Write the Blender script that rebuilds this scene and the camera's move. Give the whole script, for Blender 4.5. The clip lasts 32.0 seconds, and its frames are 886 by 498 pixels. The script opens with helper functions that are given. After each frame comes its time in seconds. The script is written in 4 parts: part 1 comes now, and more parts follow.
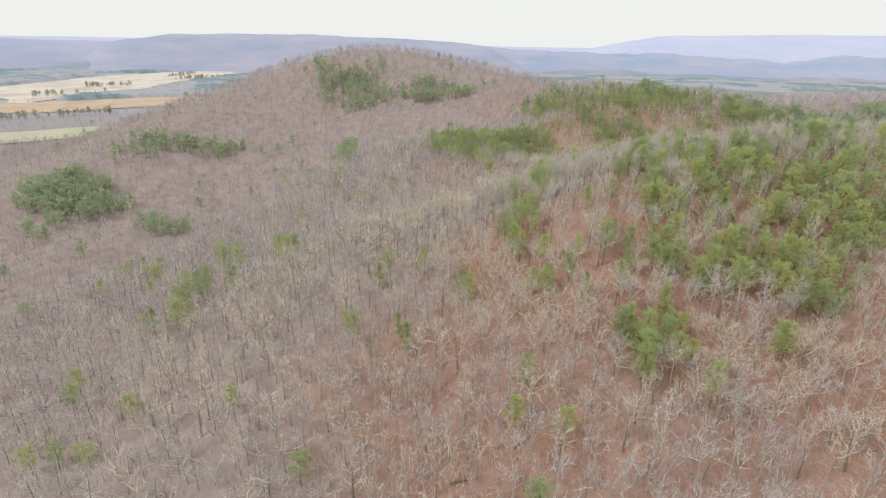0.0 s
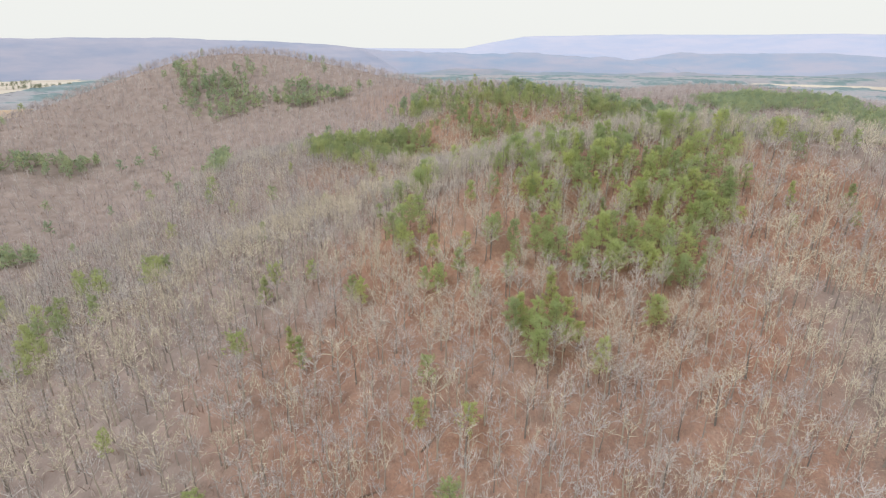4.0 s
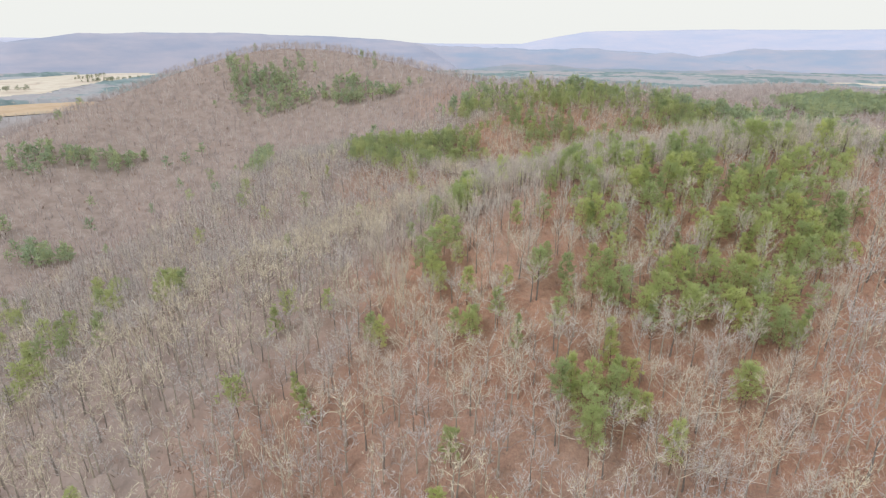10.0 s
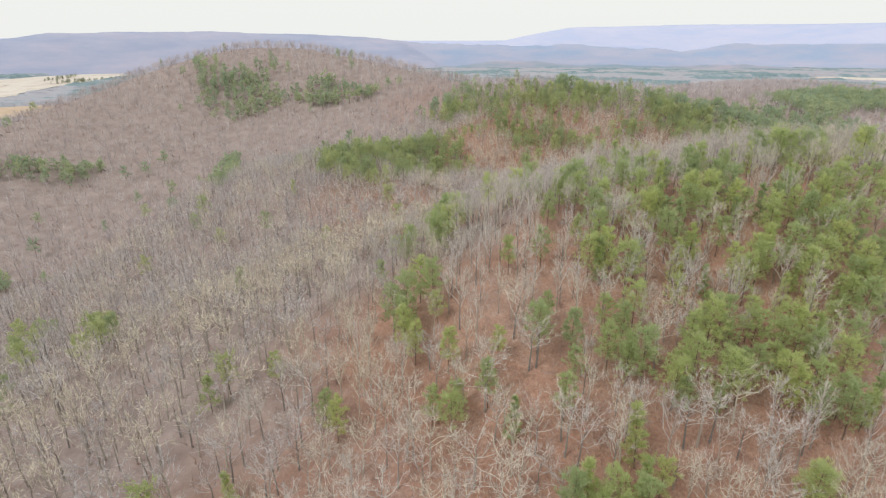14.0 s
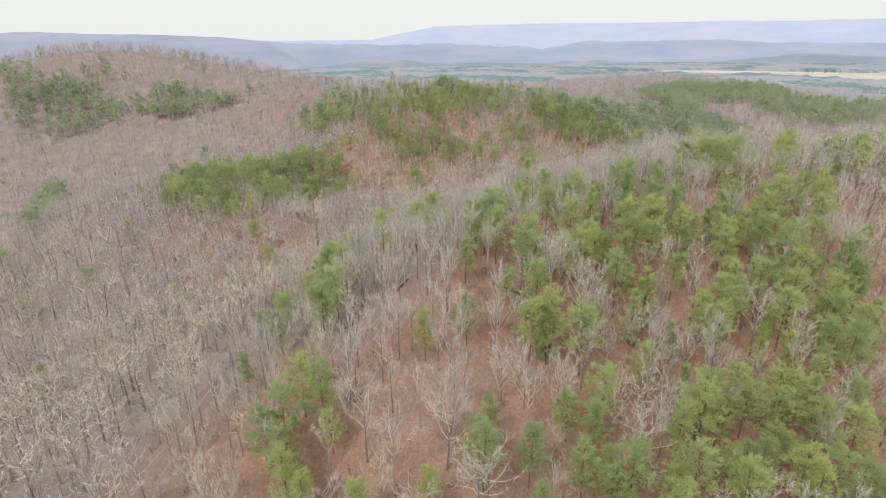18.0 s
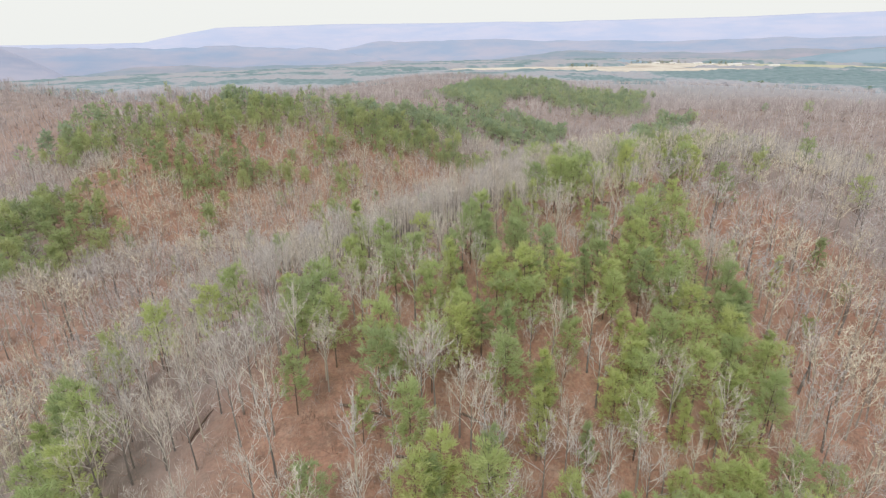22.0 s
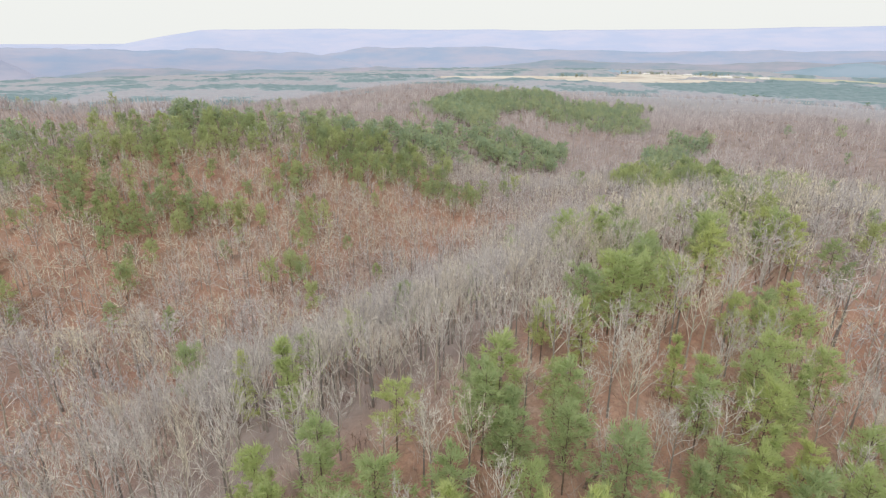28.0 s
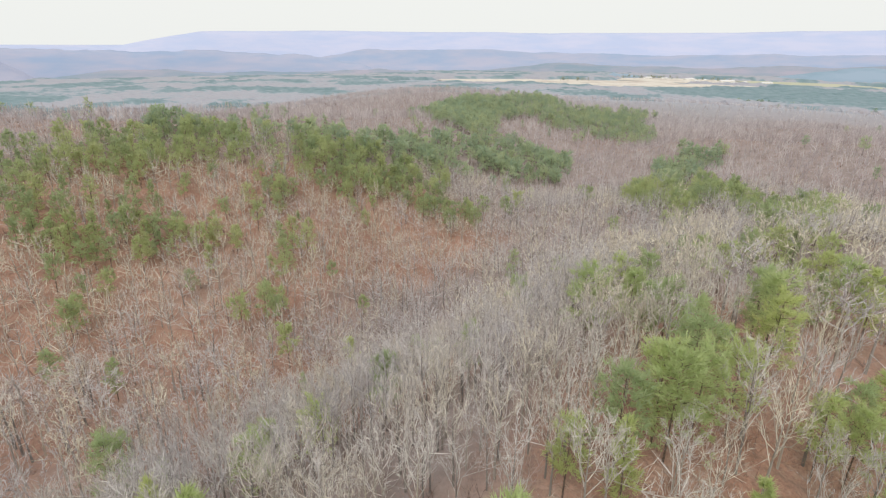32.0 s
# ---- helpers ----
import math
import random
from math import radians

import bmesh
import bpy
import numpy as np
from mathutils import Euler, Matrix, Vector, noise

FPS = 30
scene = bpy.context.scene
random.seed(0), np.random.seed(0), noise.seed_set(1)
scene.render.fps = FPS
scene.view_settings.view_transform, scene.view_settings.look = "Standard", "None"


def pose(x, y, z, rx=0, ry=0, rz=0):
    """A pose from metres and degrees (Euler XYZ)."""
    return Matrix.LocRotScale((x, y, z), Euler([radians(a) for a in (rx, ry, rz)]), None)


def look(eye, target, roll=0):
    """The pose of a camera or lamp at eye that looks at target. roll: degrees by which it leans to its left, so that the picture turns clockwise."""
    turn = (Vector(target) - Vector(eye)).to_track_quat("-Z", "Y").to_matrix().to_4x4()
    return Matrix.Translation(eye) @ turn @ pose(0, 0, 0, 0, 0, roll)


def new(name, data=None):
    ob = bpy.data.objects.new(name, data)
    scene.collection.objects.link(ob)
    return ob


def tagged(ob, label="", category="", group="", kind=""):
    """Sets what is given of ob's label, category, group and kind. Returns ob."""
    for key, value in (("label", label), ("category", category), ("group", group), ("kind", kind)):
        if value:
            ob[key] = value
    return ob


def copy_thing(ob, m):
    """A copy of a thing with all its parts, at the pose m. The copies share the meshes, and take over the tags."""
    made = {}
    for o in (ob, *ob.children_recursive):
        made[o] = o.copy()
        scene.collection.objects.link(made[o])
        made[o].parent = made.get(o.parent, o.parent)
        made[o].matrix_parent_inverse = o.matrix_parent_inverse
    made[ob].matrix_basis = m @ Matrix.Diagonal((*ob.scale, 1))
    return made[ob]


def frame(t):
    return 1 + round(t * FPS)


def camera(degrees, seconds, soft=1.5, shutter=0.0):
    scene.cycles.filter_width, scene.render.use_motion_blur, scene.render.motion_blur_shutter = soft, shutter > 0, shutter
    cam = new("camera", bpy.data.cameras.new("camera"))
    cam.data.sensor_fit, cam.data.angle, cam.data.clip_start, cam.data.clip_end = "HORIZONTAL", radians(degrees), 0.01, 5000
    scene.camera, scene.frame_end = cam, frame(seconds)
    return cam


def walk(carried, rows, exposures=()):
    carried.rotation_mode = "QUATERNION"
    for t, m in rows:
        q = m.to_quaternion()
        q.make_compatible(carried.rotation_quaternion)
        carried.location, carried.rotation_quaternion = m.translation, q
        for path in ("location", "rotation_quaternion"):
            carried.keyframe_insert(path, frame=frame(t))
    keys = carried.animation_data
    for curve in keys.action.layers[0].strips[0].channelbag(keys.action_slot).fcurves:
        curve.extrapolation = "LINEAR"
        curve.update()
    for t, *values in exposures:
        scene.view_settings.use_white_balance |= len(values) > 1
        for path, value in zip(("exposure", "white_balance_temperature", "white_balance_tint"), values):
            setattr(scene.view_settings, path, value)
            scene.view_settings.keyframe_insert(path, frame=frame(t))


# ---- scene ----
cam = camera(78.28, 32.0, soft=1.2)
# seconds, place of the drone in metres, heading to the left of +y, tilt and lean in degrees
PATH = [
    (0.0, 0.00, 0.00, 175.00, 25.00, -20.45, 1.15),
    (0.5, 0.08, -0.02, 175.08, 23.79, -20.42, 1.15),
    (1.0, 0.19, -0.07, 175.17, 21.28, -20.33, 1.01),
    (1.5, 0.26, -0.12, 175.15, 17.79, -20.20, 0.71),
    (2.0, 0.17, -0.13, 175.12, 14.95, -20.10, 0.52),
    (2.5, 0.01, -0.05, 175.01, 13.71, -20.10, 0.45),
    (3.0, -0.07, 0.38, 174.85, 13.11, -20.09, 0.48),
    (3.5, -0.19, 1.15, 174.74, 12.88, -20.13, 0.44),
    (5.5, -0.96, 7.17, 175.07, 12.02, -20.17, 0.42),
    (6.0, -1.23, 9.26, 175.07, 11.36, -20.17, 0.32),
    (6.5, -1.50, 11.80, 174.97, 10.83, -20.19, 0.22),
    (7.0, -1.76, 14.72, 174.89, 10.63, -20.22, 0.20),
    (7.5, -2.18, 17.78, 174.88, 10.60, -20.25, 0.22),
    (8.0, -2.50, 20.67, 174.87, 10.50, -20.32, 0.23),
    (8.5, -2.75, 23.26, 174.91, 10.90, -20.40, 0.26),
    (9.0, -3.02, 26.20, 174.96, 13.03, -20.49, 0.38),
    (9.5, -3.37, 29.15, 175.00, 15.97, -20.55, 0.51),
    (10.0, -3.70, 32.31, 175.04, 18.49, -20.63, 0.57),
    (10.5, -4.20, 35.77, 175.13, 19.09, -20.70, 0.55),
    (11.0, -4.94, 39.65, 175.29, 19.43, -20.75, 0.51),
    (11.5, -5.88, 43.65, 175.38, 19.70, -20.78, 0.48),
    (12.0, -6.93, 47.65, 175.38, 19.92, -20.83, 0.43),
    (12.5, -8.09, 51.93, 175.47, 19.81, -20.89, 0.36),
    (13.0, -9.35, 56.21, 175.54, 18.72, -20.90, 0.24),
    (13.5, -10.51, 60.50, 175.55, 17.32, -20.88, 0.12),
    (14.0, -11.60, 64.74, 175.53, 16.98, -20.89, 0.10),
    (14.5, -12.99, 69.26, 175.63, 16.94, -20.95, 0.09),
    (16.5, -18.89, 89.36, 175.43, 16.02, -21.00, 0.19),
    (17.0, -20.27, 94.19, 175.53, 14.25, -20.97, 0.12),
    (17.5, -21.58, 98.92, 175.64, 11.07, -20.97, -0.10),
    (18.0, -22.94, 103.78, 175.85, 4.18, -20.99, -0.38),
    (18.5, -24.07, 108.71, 175.99, -3.72, -21.00, -0.76),
    (19.0, -24.80, 113.46, 176.18, -10.93, -21.12, -1.20),
    (19.5, -25.25, 118.52, 176.34, -14.80, -21.16, -1.36),
    (20.0, -25.29, 123.43, 176.49, -15.37, -21.14, -1.30),
    (20.5, -25.02, 128.27, 176.67, -15.46, -21.12, -1.21),
    (21.0, -24.62, 132.85, 176.77, -15.57, -21.14, -1.11),
    (21.5, -23.97, 137.83, 176.95, -15.70, -21.12, -1.05),
    (22.0, -23.19, 142.50, 177.13, -15.88, -21.15, -0.99),
    (22.5, -22.28, 146.94, 177.23, -16.01, -21.13, -0.91),
    (23.0, -21.12, 151.88, 177.45, -16.21, -21.14, -0.86),
    (23.5, -19.94, 156.64, 177.56, -16.37, -21.13, -0.80),
    (24.0, -18.76, 161.36, 177.70, -16.61, -21.09, -0.66),
    (24.5, -17.40, 165.82, 177.82, -16.76, -21.06, -0.57),
    (25.0, -16.13, 170.42, 177.99, -17.00, -20.98, -0.48),
    (25.5, -14.83, 174.85, 178.17, -17.16, -20.93, -0.38),
    (27.5, -9.78, 191.24, 178.93, -17.41, -20.63, 0.03),
    (28.0, -8.48, 194.99, 179.00, -17.43, -20.56, 0.08),
    (28.5, -7.11, 198.93, 179.20, -17.47, -20.54, 0.11),
    (29.0, -5.77, 202.69, 179.34, -17.47, -20.54, 0.14),
    (29.5, -4.49, 206.21, 179.47, -17.49, -20.54, 0.17),
    (30.0, -3.28, 209.49, 179.58, -17.48, -20.51, 0.17),
    (30.5, -2.10, 212.45, 179.71, -17.47, -20.48, 0.20),
    (31.0, -1.12, 214.96, 179.78, -17.49, -20.39, 0.26),
    (31.5, -0.45, 216.56, 179.84, -17.60, -20.38, 0.27),
    (32.0, 0.00, 217.35, 179.73, -17.48, -20.34, 0.35),
]


def drone_pose(x, y, z, yaw, pitch, lean):
    a, b = radians(yaw), radians(pitch)
    way = Vector((-math.sin(a) * math.cos(b), math.cos(a) * math.cos(b), math.sin(b)))
    eye = Vector((x, y, z))
    return look(eye, eye + way, lean)


walk(cam, [(row[0], drone_pose(*row[1:])) for row in PATH])
# ---- end of path ----

# ---- world, sun ----
world = bpy.data.worlds.new("overcast_sky")
scene.world = world
world.use_nodes = True
wn, wl = world.node_tree.nodes, world.node_tree.links
wn.clear()
SUN_UP, SUN_TURN = 48.0, 215.0
sky = wn.new("ShaderNodeTexSky")
sky.sky_type = "NISHITA"
sky.sun_disc = False
sky.sun_elevation, sky.sun_rotation = radians(SUN_UP), radians(SUN_TURN)
sky.air_density, sky.dust_density = 1.5, 4.0
clear = wn.new("ShaderNodeBackground")
clear.inputs["Strength"].default_value = 0.08
cloud = wn.new("ShaderNodeBackground")
cloud.inputs["Color"].default_value = (0.925, 0.94, 0.915, 1)
cloud.inputs["Strength"].default_value = 1.0
blend = wn.new("ShaderNodeMixShader")
blend.inputs[0].default_value = 0.93
out = wn.new("ShaderNodeOutputWorld")
wl.new(sky.outputs[0], clear.inputs["Color"])
wl.new(clear.outputs[0], blend.inputs[1])
wl.new(cloud.outputs[0], blend.inputs[2])
wl.new(blend.outputs[0], out.inputs["Surface"])

sun = new("sun", bpy.data.lights.new("sun", "SUN"))
sun.data.energy, sun.data.angle, sun.data.color = 1.32, radians(16), (1.0, 0.96, 0.9)
a = radians(SUN_TURN)
sun.matrix_world = look((0, 0, 0), (-math.sin(a) * math.cos(radians(SUN_UP)), -math.cos(a) * math.cos(radians(SUN_UP)), -math.sin(radians(SUN_UP))))


# ---- materials ----
def rgba(c):
    return (c[0], c[1], c[2], 1.0)


class Nodes:
    """A short way to write node trees."""

    def __init__(self, name, roughness=0.9):
        self.mat = bpy.data.materials.new(name)
        self.mat.use_nodes = True
        self.tree = self.mat.node_tree
        self.tree.nodes.clear()
        self.out = self.tree.nodes.new("ShaderNodeOutputMaterial")
        self.bsdf = self.tree.nodes.new("ShaderNodeBsdfPrincipled")
        self.bsdf.inputs["Roughness"].default_value = roughness
        self.bsdf.inputs["Specular IOR Level"].default_value = 0.15
        self.link(self.bsdf.outputs[0], self.out.inputs["Surface"])

    def link(self, a, b):
        self.tree.links.new(a, b)

    def position(self):
        return self.tree.nodes.new("ShaderNodeNewGeometry").outputs["Position"]

    def noise(self, scale, detail=4.0, rough=0.6, vector=None):
        n = self.tree.nodes.new("ShaderNodeTexNoise")
        n.inputs["Scale"].default_value, n.inputs["Detail"].default_value, n.inputs["Roughness"].default_value = scale, detail, rough
        self.link(vector if vector is not None else self.position(), n.inputs["Vector"])
        return n.outputs["Fac"]

    def ramp(self, fac, stops):
        n = self.tree.nodes.new("ShaderNodeValToRGB")
        while len(n.color_ramp.elements) < len(stops):
            n.color_ramp.elements.new(0.5)
        for e, (p, c) in zip(n.color_ramp.elements, stops):
            e.position, e.color = p, rgba(c)
        self.link(fac, n.inputs["Fac"])
        return n.outputs["Color"]

    def math(self, op, a, b=None):
        n = self.tree.nodes.new("ShaderNodeMath")
        n.operation = op
        for k, v in enumerate((a, b)):
            if isinstance(v, (int, float)):
                n.inputs[k].default_value = v
            elif v is not None:
                self.link(v, n.inputs[k])
        return n.outputs[0]

    def mix(self, fac, a, b, how="MIX"):
        n = self.tree.nodes.new("ShaderNodeMix")
        n.data_type, n.blend_type = "RGBA", how
        for socket, v in ((n.inputs[0], fac), (n.inputs[6], a), (n.inputs[7], b)):
            if isinstance(v, (int, float)):
                socket.default_value = v
            elif isinstance(v, tuple):
                socket.default_value = rgba(v)
            else:
                self.link(v, socket)
        return n.outputs[2]

    def tint(self, spread=0.7):
        """One number for each tree: the tree's own, and the object's."""
        at = self.tree.nodes.new("ShaderNodeAttribute")
        at.attribute_name = "tint"
        ob = self.tree.nodes.new("ShaderNodeObjectInfo").outputs["Random"]
        return self.math("FRACT", self.math("ADD", at.outputs["Fac"], self.math("MULTIPLY", ob, spread)))

    def island(self):
        return self.tree.nodes.new("ShaderNodeNewGeometry").outputs["Random Per Island"]

    def bump(self, height, strength, distance):
        n = self.tree.nodes.new("ShaderNodeBump")
        n.inputs["Strength"].default_value, n.inputs["Distance"].default_value = strength, distance
        self.link(height, n.inputs["Height"])
        self.link(n.outputs[0], self.bsdf.inputs["Normal"])

    def colour(self, c):
        self.link(c, self.bsdf.inputs["Base Color"])
        return self.mat


def make_bark():
    n = Nodes("grey_bark", 0.92)
    c = n.ramp(n.tint(0.35), BARK_RAMP)
    c = n.mix(n.math("MULTIPLY", n.noise(2.2, 3), 0.4), c, (0.24, 0.20, 0.17))
    pale = n.ramp(n.island(), [(0.0, (0.0, 0.0, 0.0)), (0.5, (0.18, 0.18, 0.18)), (1.0, (0.8, 0.8, 0.8))])
    pale = n.math("MULTIPLY", pale, n.math("SUBTRACT", 1.2, n.math("MULTIPLY", n.tint(0.35), 0.5)))
    c = n.mix(pale, c, n.ramp(n.tint(0.35), [(0.25, (0.88, 0.81, 0.67)), (0.7, (0.82, 0.785, 0.78))]))
    dark = n.ramp(n.island(), [(0.0, (0.55, 0.55, 0.55)), (0.3, (0.0, 0.0, 0.0))])
    return n.colour(n.mix(dark, c, (0.22, 0.19, 0.175)))


def make_trunk_bark():
    n = Nodes("dark_trunk_bark", 0.95)
    c = n.ramp(n.tint(), [(0.0, (0.52, 0.46, 0.38)), (0.4, (0.38, 0.34, 0.31)), (0.7, (0.20, 0.18, 0.175)), (1.0, (0.15, 0.14, 0.14))])
    c = n.mix(n.math("MULTIPLY", n.noise(1.4, 4), 0.4), c, (0.47, 0.43, 0.38))
    return n.colour(c)


def make_pine_bark():
    n = Nodes("pine_bark", 0.95)
    c = n.ramp(n.noise(3.0, 4), [(0.3, (0.10, 0.075, 0.06)), (0.7, (0.25, 0.19, 0.155))])
    n.bump(n.noise(9.0, 3), 0.5, 0.05)
    return n.colour(c)


def make_needles(name, stops):
    n = Nodes(name, 0.7)
    c = n.ramp(n.tint(), stops)
    c = n.mix(n.math("MULTIPLY", n.island(), 0.42), c, (0.62, 0.63, 0.34))
    c = n.mix(n.math("MULTIPLY", n.noise(0.9, 2), 0.3), c, (0.20, 0.27, 0.12))
    n.colour(c)
    # thin leaves let some light through
    tr = n.tree.nodes.new("ShaderNodeBsdfTranslucent")
    n.link(c, tr.inputs["Color"])
    m = n.tree.nodes.new("ShaderNodeMixShader")
    m.inputs[0].default_value = 0.56
    n.link(n.bsdf.outputs[0], m.inputs[1])
    n.link(tr.outputs[0], m.inputs[2])
    n.link(m.outputs[0], n.out.inputs["Surface"])
    return n.mat


def make_ground():
    n = Nodes("leaf_litter", 0.95)
    big = n.ramp(n.noise(0.018, 5, 0.62), [(0.3, (0.27, 0.19, 0.155)), (0.5, (0.46, 0.265, 0.195)), (0.72, (0.47, 0.36, 0.305))])
    mid = n.ramp(n.noise(0.22, 6, 0.7), [(0.3, (0.19, 0.135, 0.115)), (0.5, (0.46, 0.25, 0.18)), (0.7, (0.54, 0.40, 0.335))])
    c = n.mix(0.55, big, mid)
    fine = n.ramp(n.noise(1.7, 7, 0.8), [(0.35, (0.62, 0.62, 0.62)), (0.6, (0.0, 0.0, 0.0))])
    c = n.mix(fine, c, (0.15, 0.105, 0.085))
    c = n.mix(n.ramp(n.noise(1.1, 6, 0.8), [(0.52, (0.0, 0.0, 0.0)), (0.75, (0.7, 0.7, 0.7))]), c, (0.58, 0.43, 0.33))
    # greyer litter away from the dry spurs
    warm = n.tree.nodes.new("ShaderNodeAttribute")
    warm.attribute_name = "warmth"
    edge = n.math("ADD", warm.outputs["Fac"], n.math("MULTIPLY", n.math("SUBTRACT", n.noise(0.03, 5), 0.5), 0.7))
    grey = n.ramp(edge, [(0.1, (0.85, 0.85, 0.85)), (0.75, (0.0, 0.0, 0.0))])
    c = n.mix(grey, c, n.ramp(n.noise(0.12, 5, 0.7), [(0.3, (0.23, 0.195, 0.188)), (0.7, (0.41, 0.352, 0.338))]))
    # open plain beyond the wooded hills: paler, blue-grey; haze painted in by distance
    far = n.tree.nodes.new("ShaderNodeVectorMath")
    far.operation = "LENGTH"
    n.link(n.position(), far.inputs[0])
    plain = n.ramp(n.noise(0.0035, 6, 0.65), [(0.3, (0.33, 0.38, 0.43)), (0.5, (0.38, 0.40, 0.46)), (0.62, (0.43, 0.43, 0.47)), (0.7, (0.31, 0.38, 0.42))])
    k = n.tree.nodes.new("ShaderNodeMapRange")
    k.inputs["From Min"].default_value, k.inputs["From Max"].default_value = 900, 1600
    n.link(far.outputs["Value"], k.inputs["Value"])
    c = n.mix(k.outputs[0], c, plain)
    n.bump(n.noise(1.1, 6, 0.7), 0.6, 0.4)
    return n.colour(c)


def make_plain(name, stops, scale, roughness=0.95):
    n = Nodes(name, roughness)
    c = n.ramp(n.noise(scale, 6, 0.65), stops)
    c = n.mix(n.math("MULTIPLY", n.noise(scale * 9, 4), 0.25), c, tuple(v * 0.7 for v in stops[0][1]))
    return n.colour(c)


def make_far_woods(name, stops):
    n = Nodes(name, 0.95)
    c = n.ramp(n.tint(0.0), stops)
    return n.colour(n.mix(n.math("MULTIPLY", n.noise(0.05, 4), 0.35), c, tuple(v * 0.65 for v in stops[0][1])))


def make_hazy_hills(name, low, high, glow):
    """Hills so far off that haze is painted into their colour and glow."""
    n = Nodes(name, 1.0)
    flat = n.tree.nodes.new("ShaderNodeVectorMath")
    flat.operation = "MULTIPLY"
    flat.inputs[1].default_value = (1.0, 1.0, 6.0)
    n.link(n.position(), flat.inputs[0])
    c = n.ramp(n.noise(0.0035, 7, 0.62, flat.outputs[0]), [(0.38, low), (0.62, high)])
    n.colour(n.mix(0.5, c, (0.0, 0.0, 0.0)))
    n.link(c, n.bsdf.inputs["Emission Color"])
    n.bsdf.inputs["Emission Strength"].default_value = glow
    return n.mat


BARK_RAMP = [(0.0, (0.72, 0.665, 0.56)), (0.3, (0.62, 0.56, 0.465)), (0.5, (0.62, 0.575, 0.54)), (0.75, (0.575, 0.54, 0.555)), (1.0, (0.46, 0.43, 0.445))]
BARK = make_bark()
TRUNK_BARK = make_trunk_bark()
PINE_BARK = make_pine_bark()
NEEDLES = make_needles("pine_needles", [(0.0, (0.44, 0.54, 0.33)), (0.3, (0.53, 0.63, 0.34)), (0.6, (0.64, 0.72, 0.35)), (0.85, (0.73, 0.77, 0.34)), (1.0, (0.64, 0.66, 0.42))])
# far pines: these two greens have blue haze painted into them
HAZED_NEEDLES = make_needles("hazed_pine_needles", [(0.0, (0.36, 0.46, 0.37)), (0.35, (0.42, 0.52, 0.39)), (0.7, (0.49, 0.57, 0.40)), (1.0, (0.57, 0.62, 0.41))])
FAR_HAZED_NEEDLES = make_needles("far_hazed_pine_needles", [(0.0, (0.27, 0.38, 0.34)), (0.5, (0.32, 0.43, 0.37)), (1.0, (0.40, 0.48, 0.41))])
LITTER = make_ground()
BRUSH = make_far_woods("brown_brush", [(0.0, (0.15, 0.105, 0.09)), (0.15, (0.32, 0.205, 0.165)), (0.35, (0.52, 0.36, 0.30)), (0.7, (0.58, 0.48, 0.45)), (1.0, (0.64, 0.54, 0.48))])
# grey of far bare twigs, with the lilac of haze painted in
SLOPE_HAZE_GREY = make_far_woods("hazed_bare_woods", [(0.4, (0.41, 0.36, 0.365)), (0.75, (0.55, 0.49, 0.50)), (1.0, (0.72, 0.66, 0.655))])
DARK_OLIVE = make_needles("dark_olive_foliage", [(0.0, (0.30, 0.34, 0.31)), (0.5, (0.36, 0.38, 0.35)), (1.0, (0.43, 0.42, 0.39))])
# grey and pine-green woods, lavender and blue haze painted into their colour
CANOPY = make_far_woods("hazed_canopy", [(0.0, (0.37, 0.37, 0.42)), (0.22, (0.42, 0.41, 0.45)), (0.42, (0.37, 0.40, 0.45)), (0.52, (0.25, 0.33, 0.36)), (0.9, (0.155, 0.25, 0.265))])
# darker green for the hillside pines, a slight haze blue painted in
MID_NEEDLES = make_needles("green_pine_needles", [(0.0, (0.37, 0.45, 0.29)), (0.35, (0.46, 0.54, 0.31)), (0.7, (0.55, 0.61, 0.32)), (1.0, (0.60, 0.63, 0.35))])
STRAW = make_plain("straw_field", [(0.35, (0.54, 0.46, 0.41)), (0.47, (0.66, 0.60, 0.53)), (0.55, (0.73, 0.68, 0.61)), (0.68, (0.57, 0.48, 0.42))], 0.009)
RUSSET = make_plain("russet_field", [(0.35, (0.50, 0.37, 0.27)), (0.5, (0.60, 0.47, 0.35)), (0.65, (0.48, 0.40, 0.31))], 0.011)
PASTURE = make_plain("pasture", [(0.35, (0.45, 0.45, 0.32)), (0.5, (0.53, 0.52, 0.40)), (0.65, (0.49, 0.47, 0.37))], 0.015)
PALE_WALL = make_plain("pale_wall", [(0.3, (0.80, 0.76, 0.70)), (0.7, (0.84, 0.82, 0.78))], 0.4, 0.7)
ROOF = make_plain("roof_sheet", [(0.3, (0.68, 0.66, 0.65)), (0.7, (0.82, 0.80, 0.79))], 0.3, 0.6)
WINDOW = make_plain("dark_window", [(0.3, (0.05, 0.06, 0.07)), (0.7, (0.08, 0.09, 0.10))], 0.5, 0.2)

# ---- the lie of the land ----
# hills: middle x, y, height, half widths, turn in degrees
SPURS = [
    (-436, 710, 64.5, 135, 119, 12),
    (-521, 640, 47.2, 110, 119, 2),
    (-242, 637, 42.1, 122, 93, -7),
    (-107, 501, 48.4, 136, 135, 0),
    (0, 253, 53.9, 72, 55, 57),
    (118, 281, 67.3, 72, 50, 21),
    (-182, 344, 46.8, 100, 76, -5),
    (-129, 175, 33, 86, 86, 0),
    (40, 140, 43.8, 104, 60, -10),
    (386, 320, 90, 128, 151, -8),
    (-544, 424, 46.7, 138, 86, -67),
    (193, 714, 43.6, 158, 188, 0),
    (215, 1067, 56.4, 248, 197, 5),
]
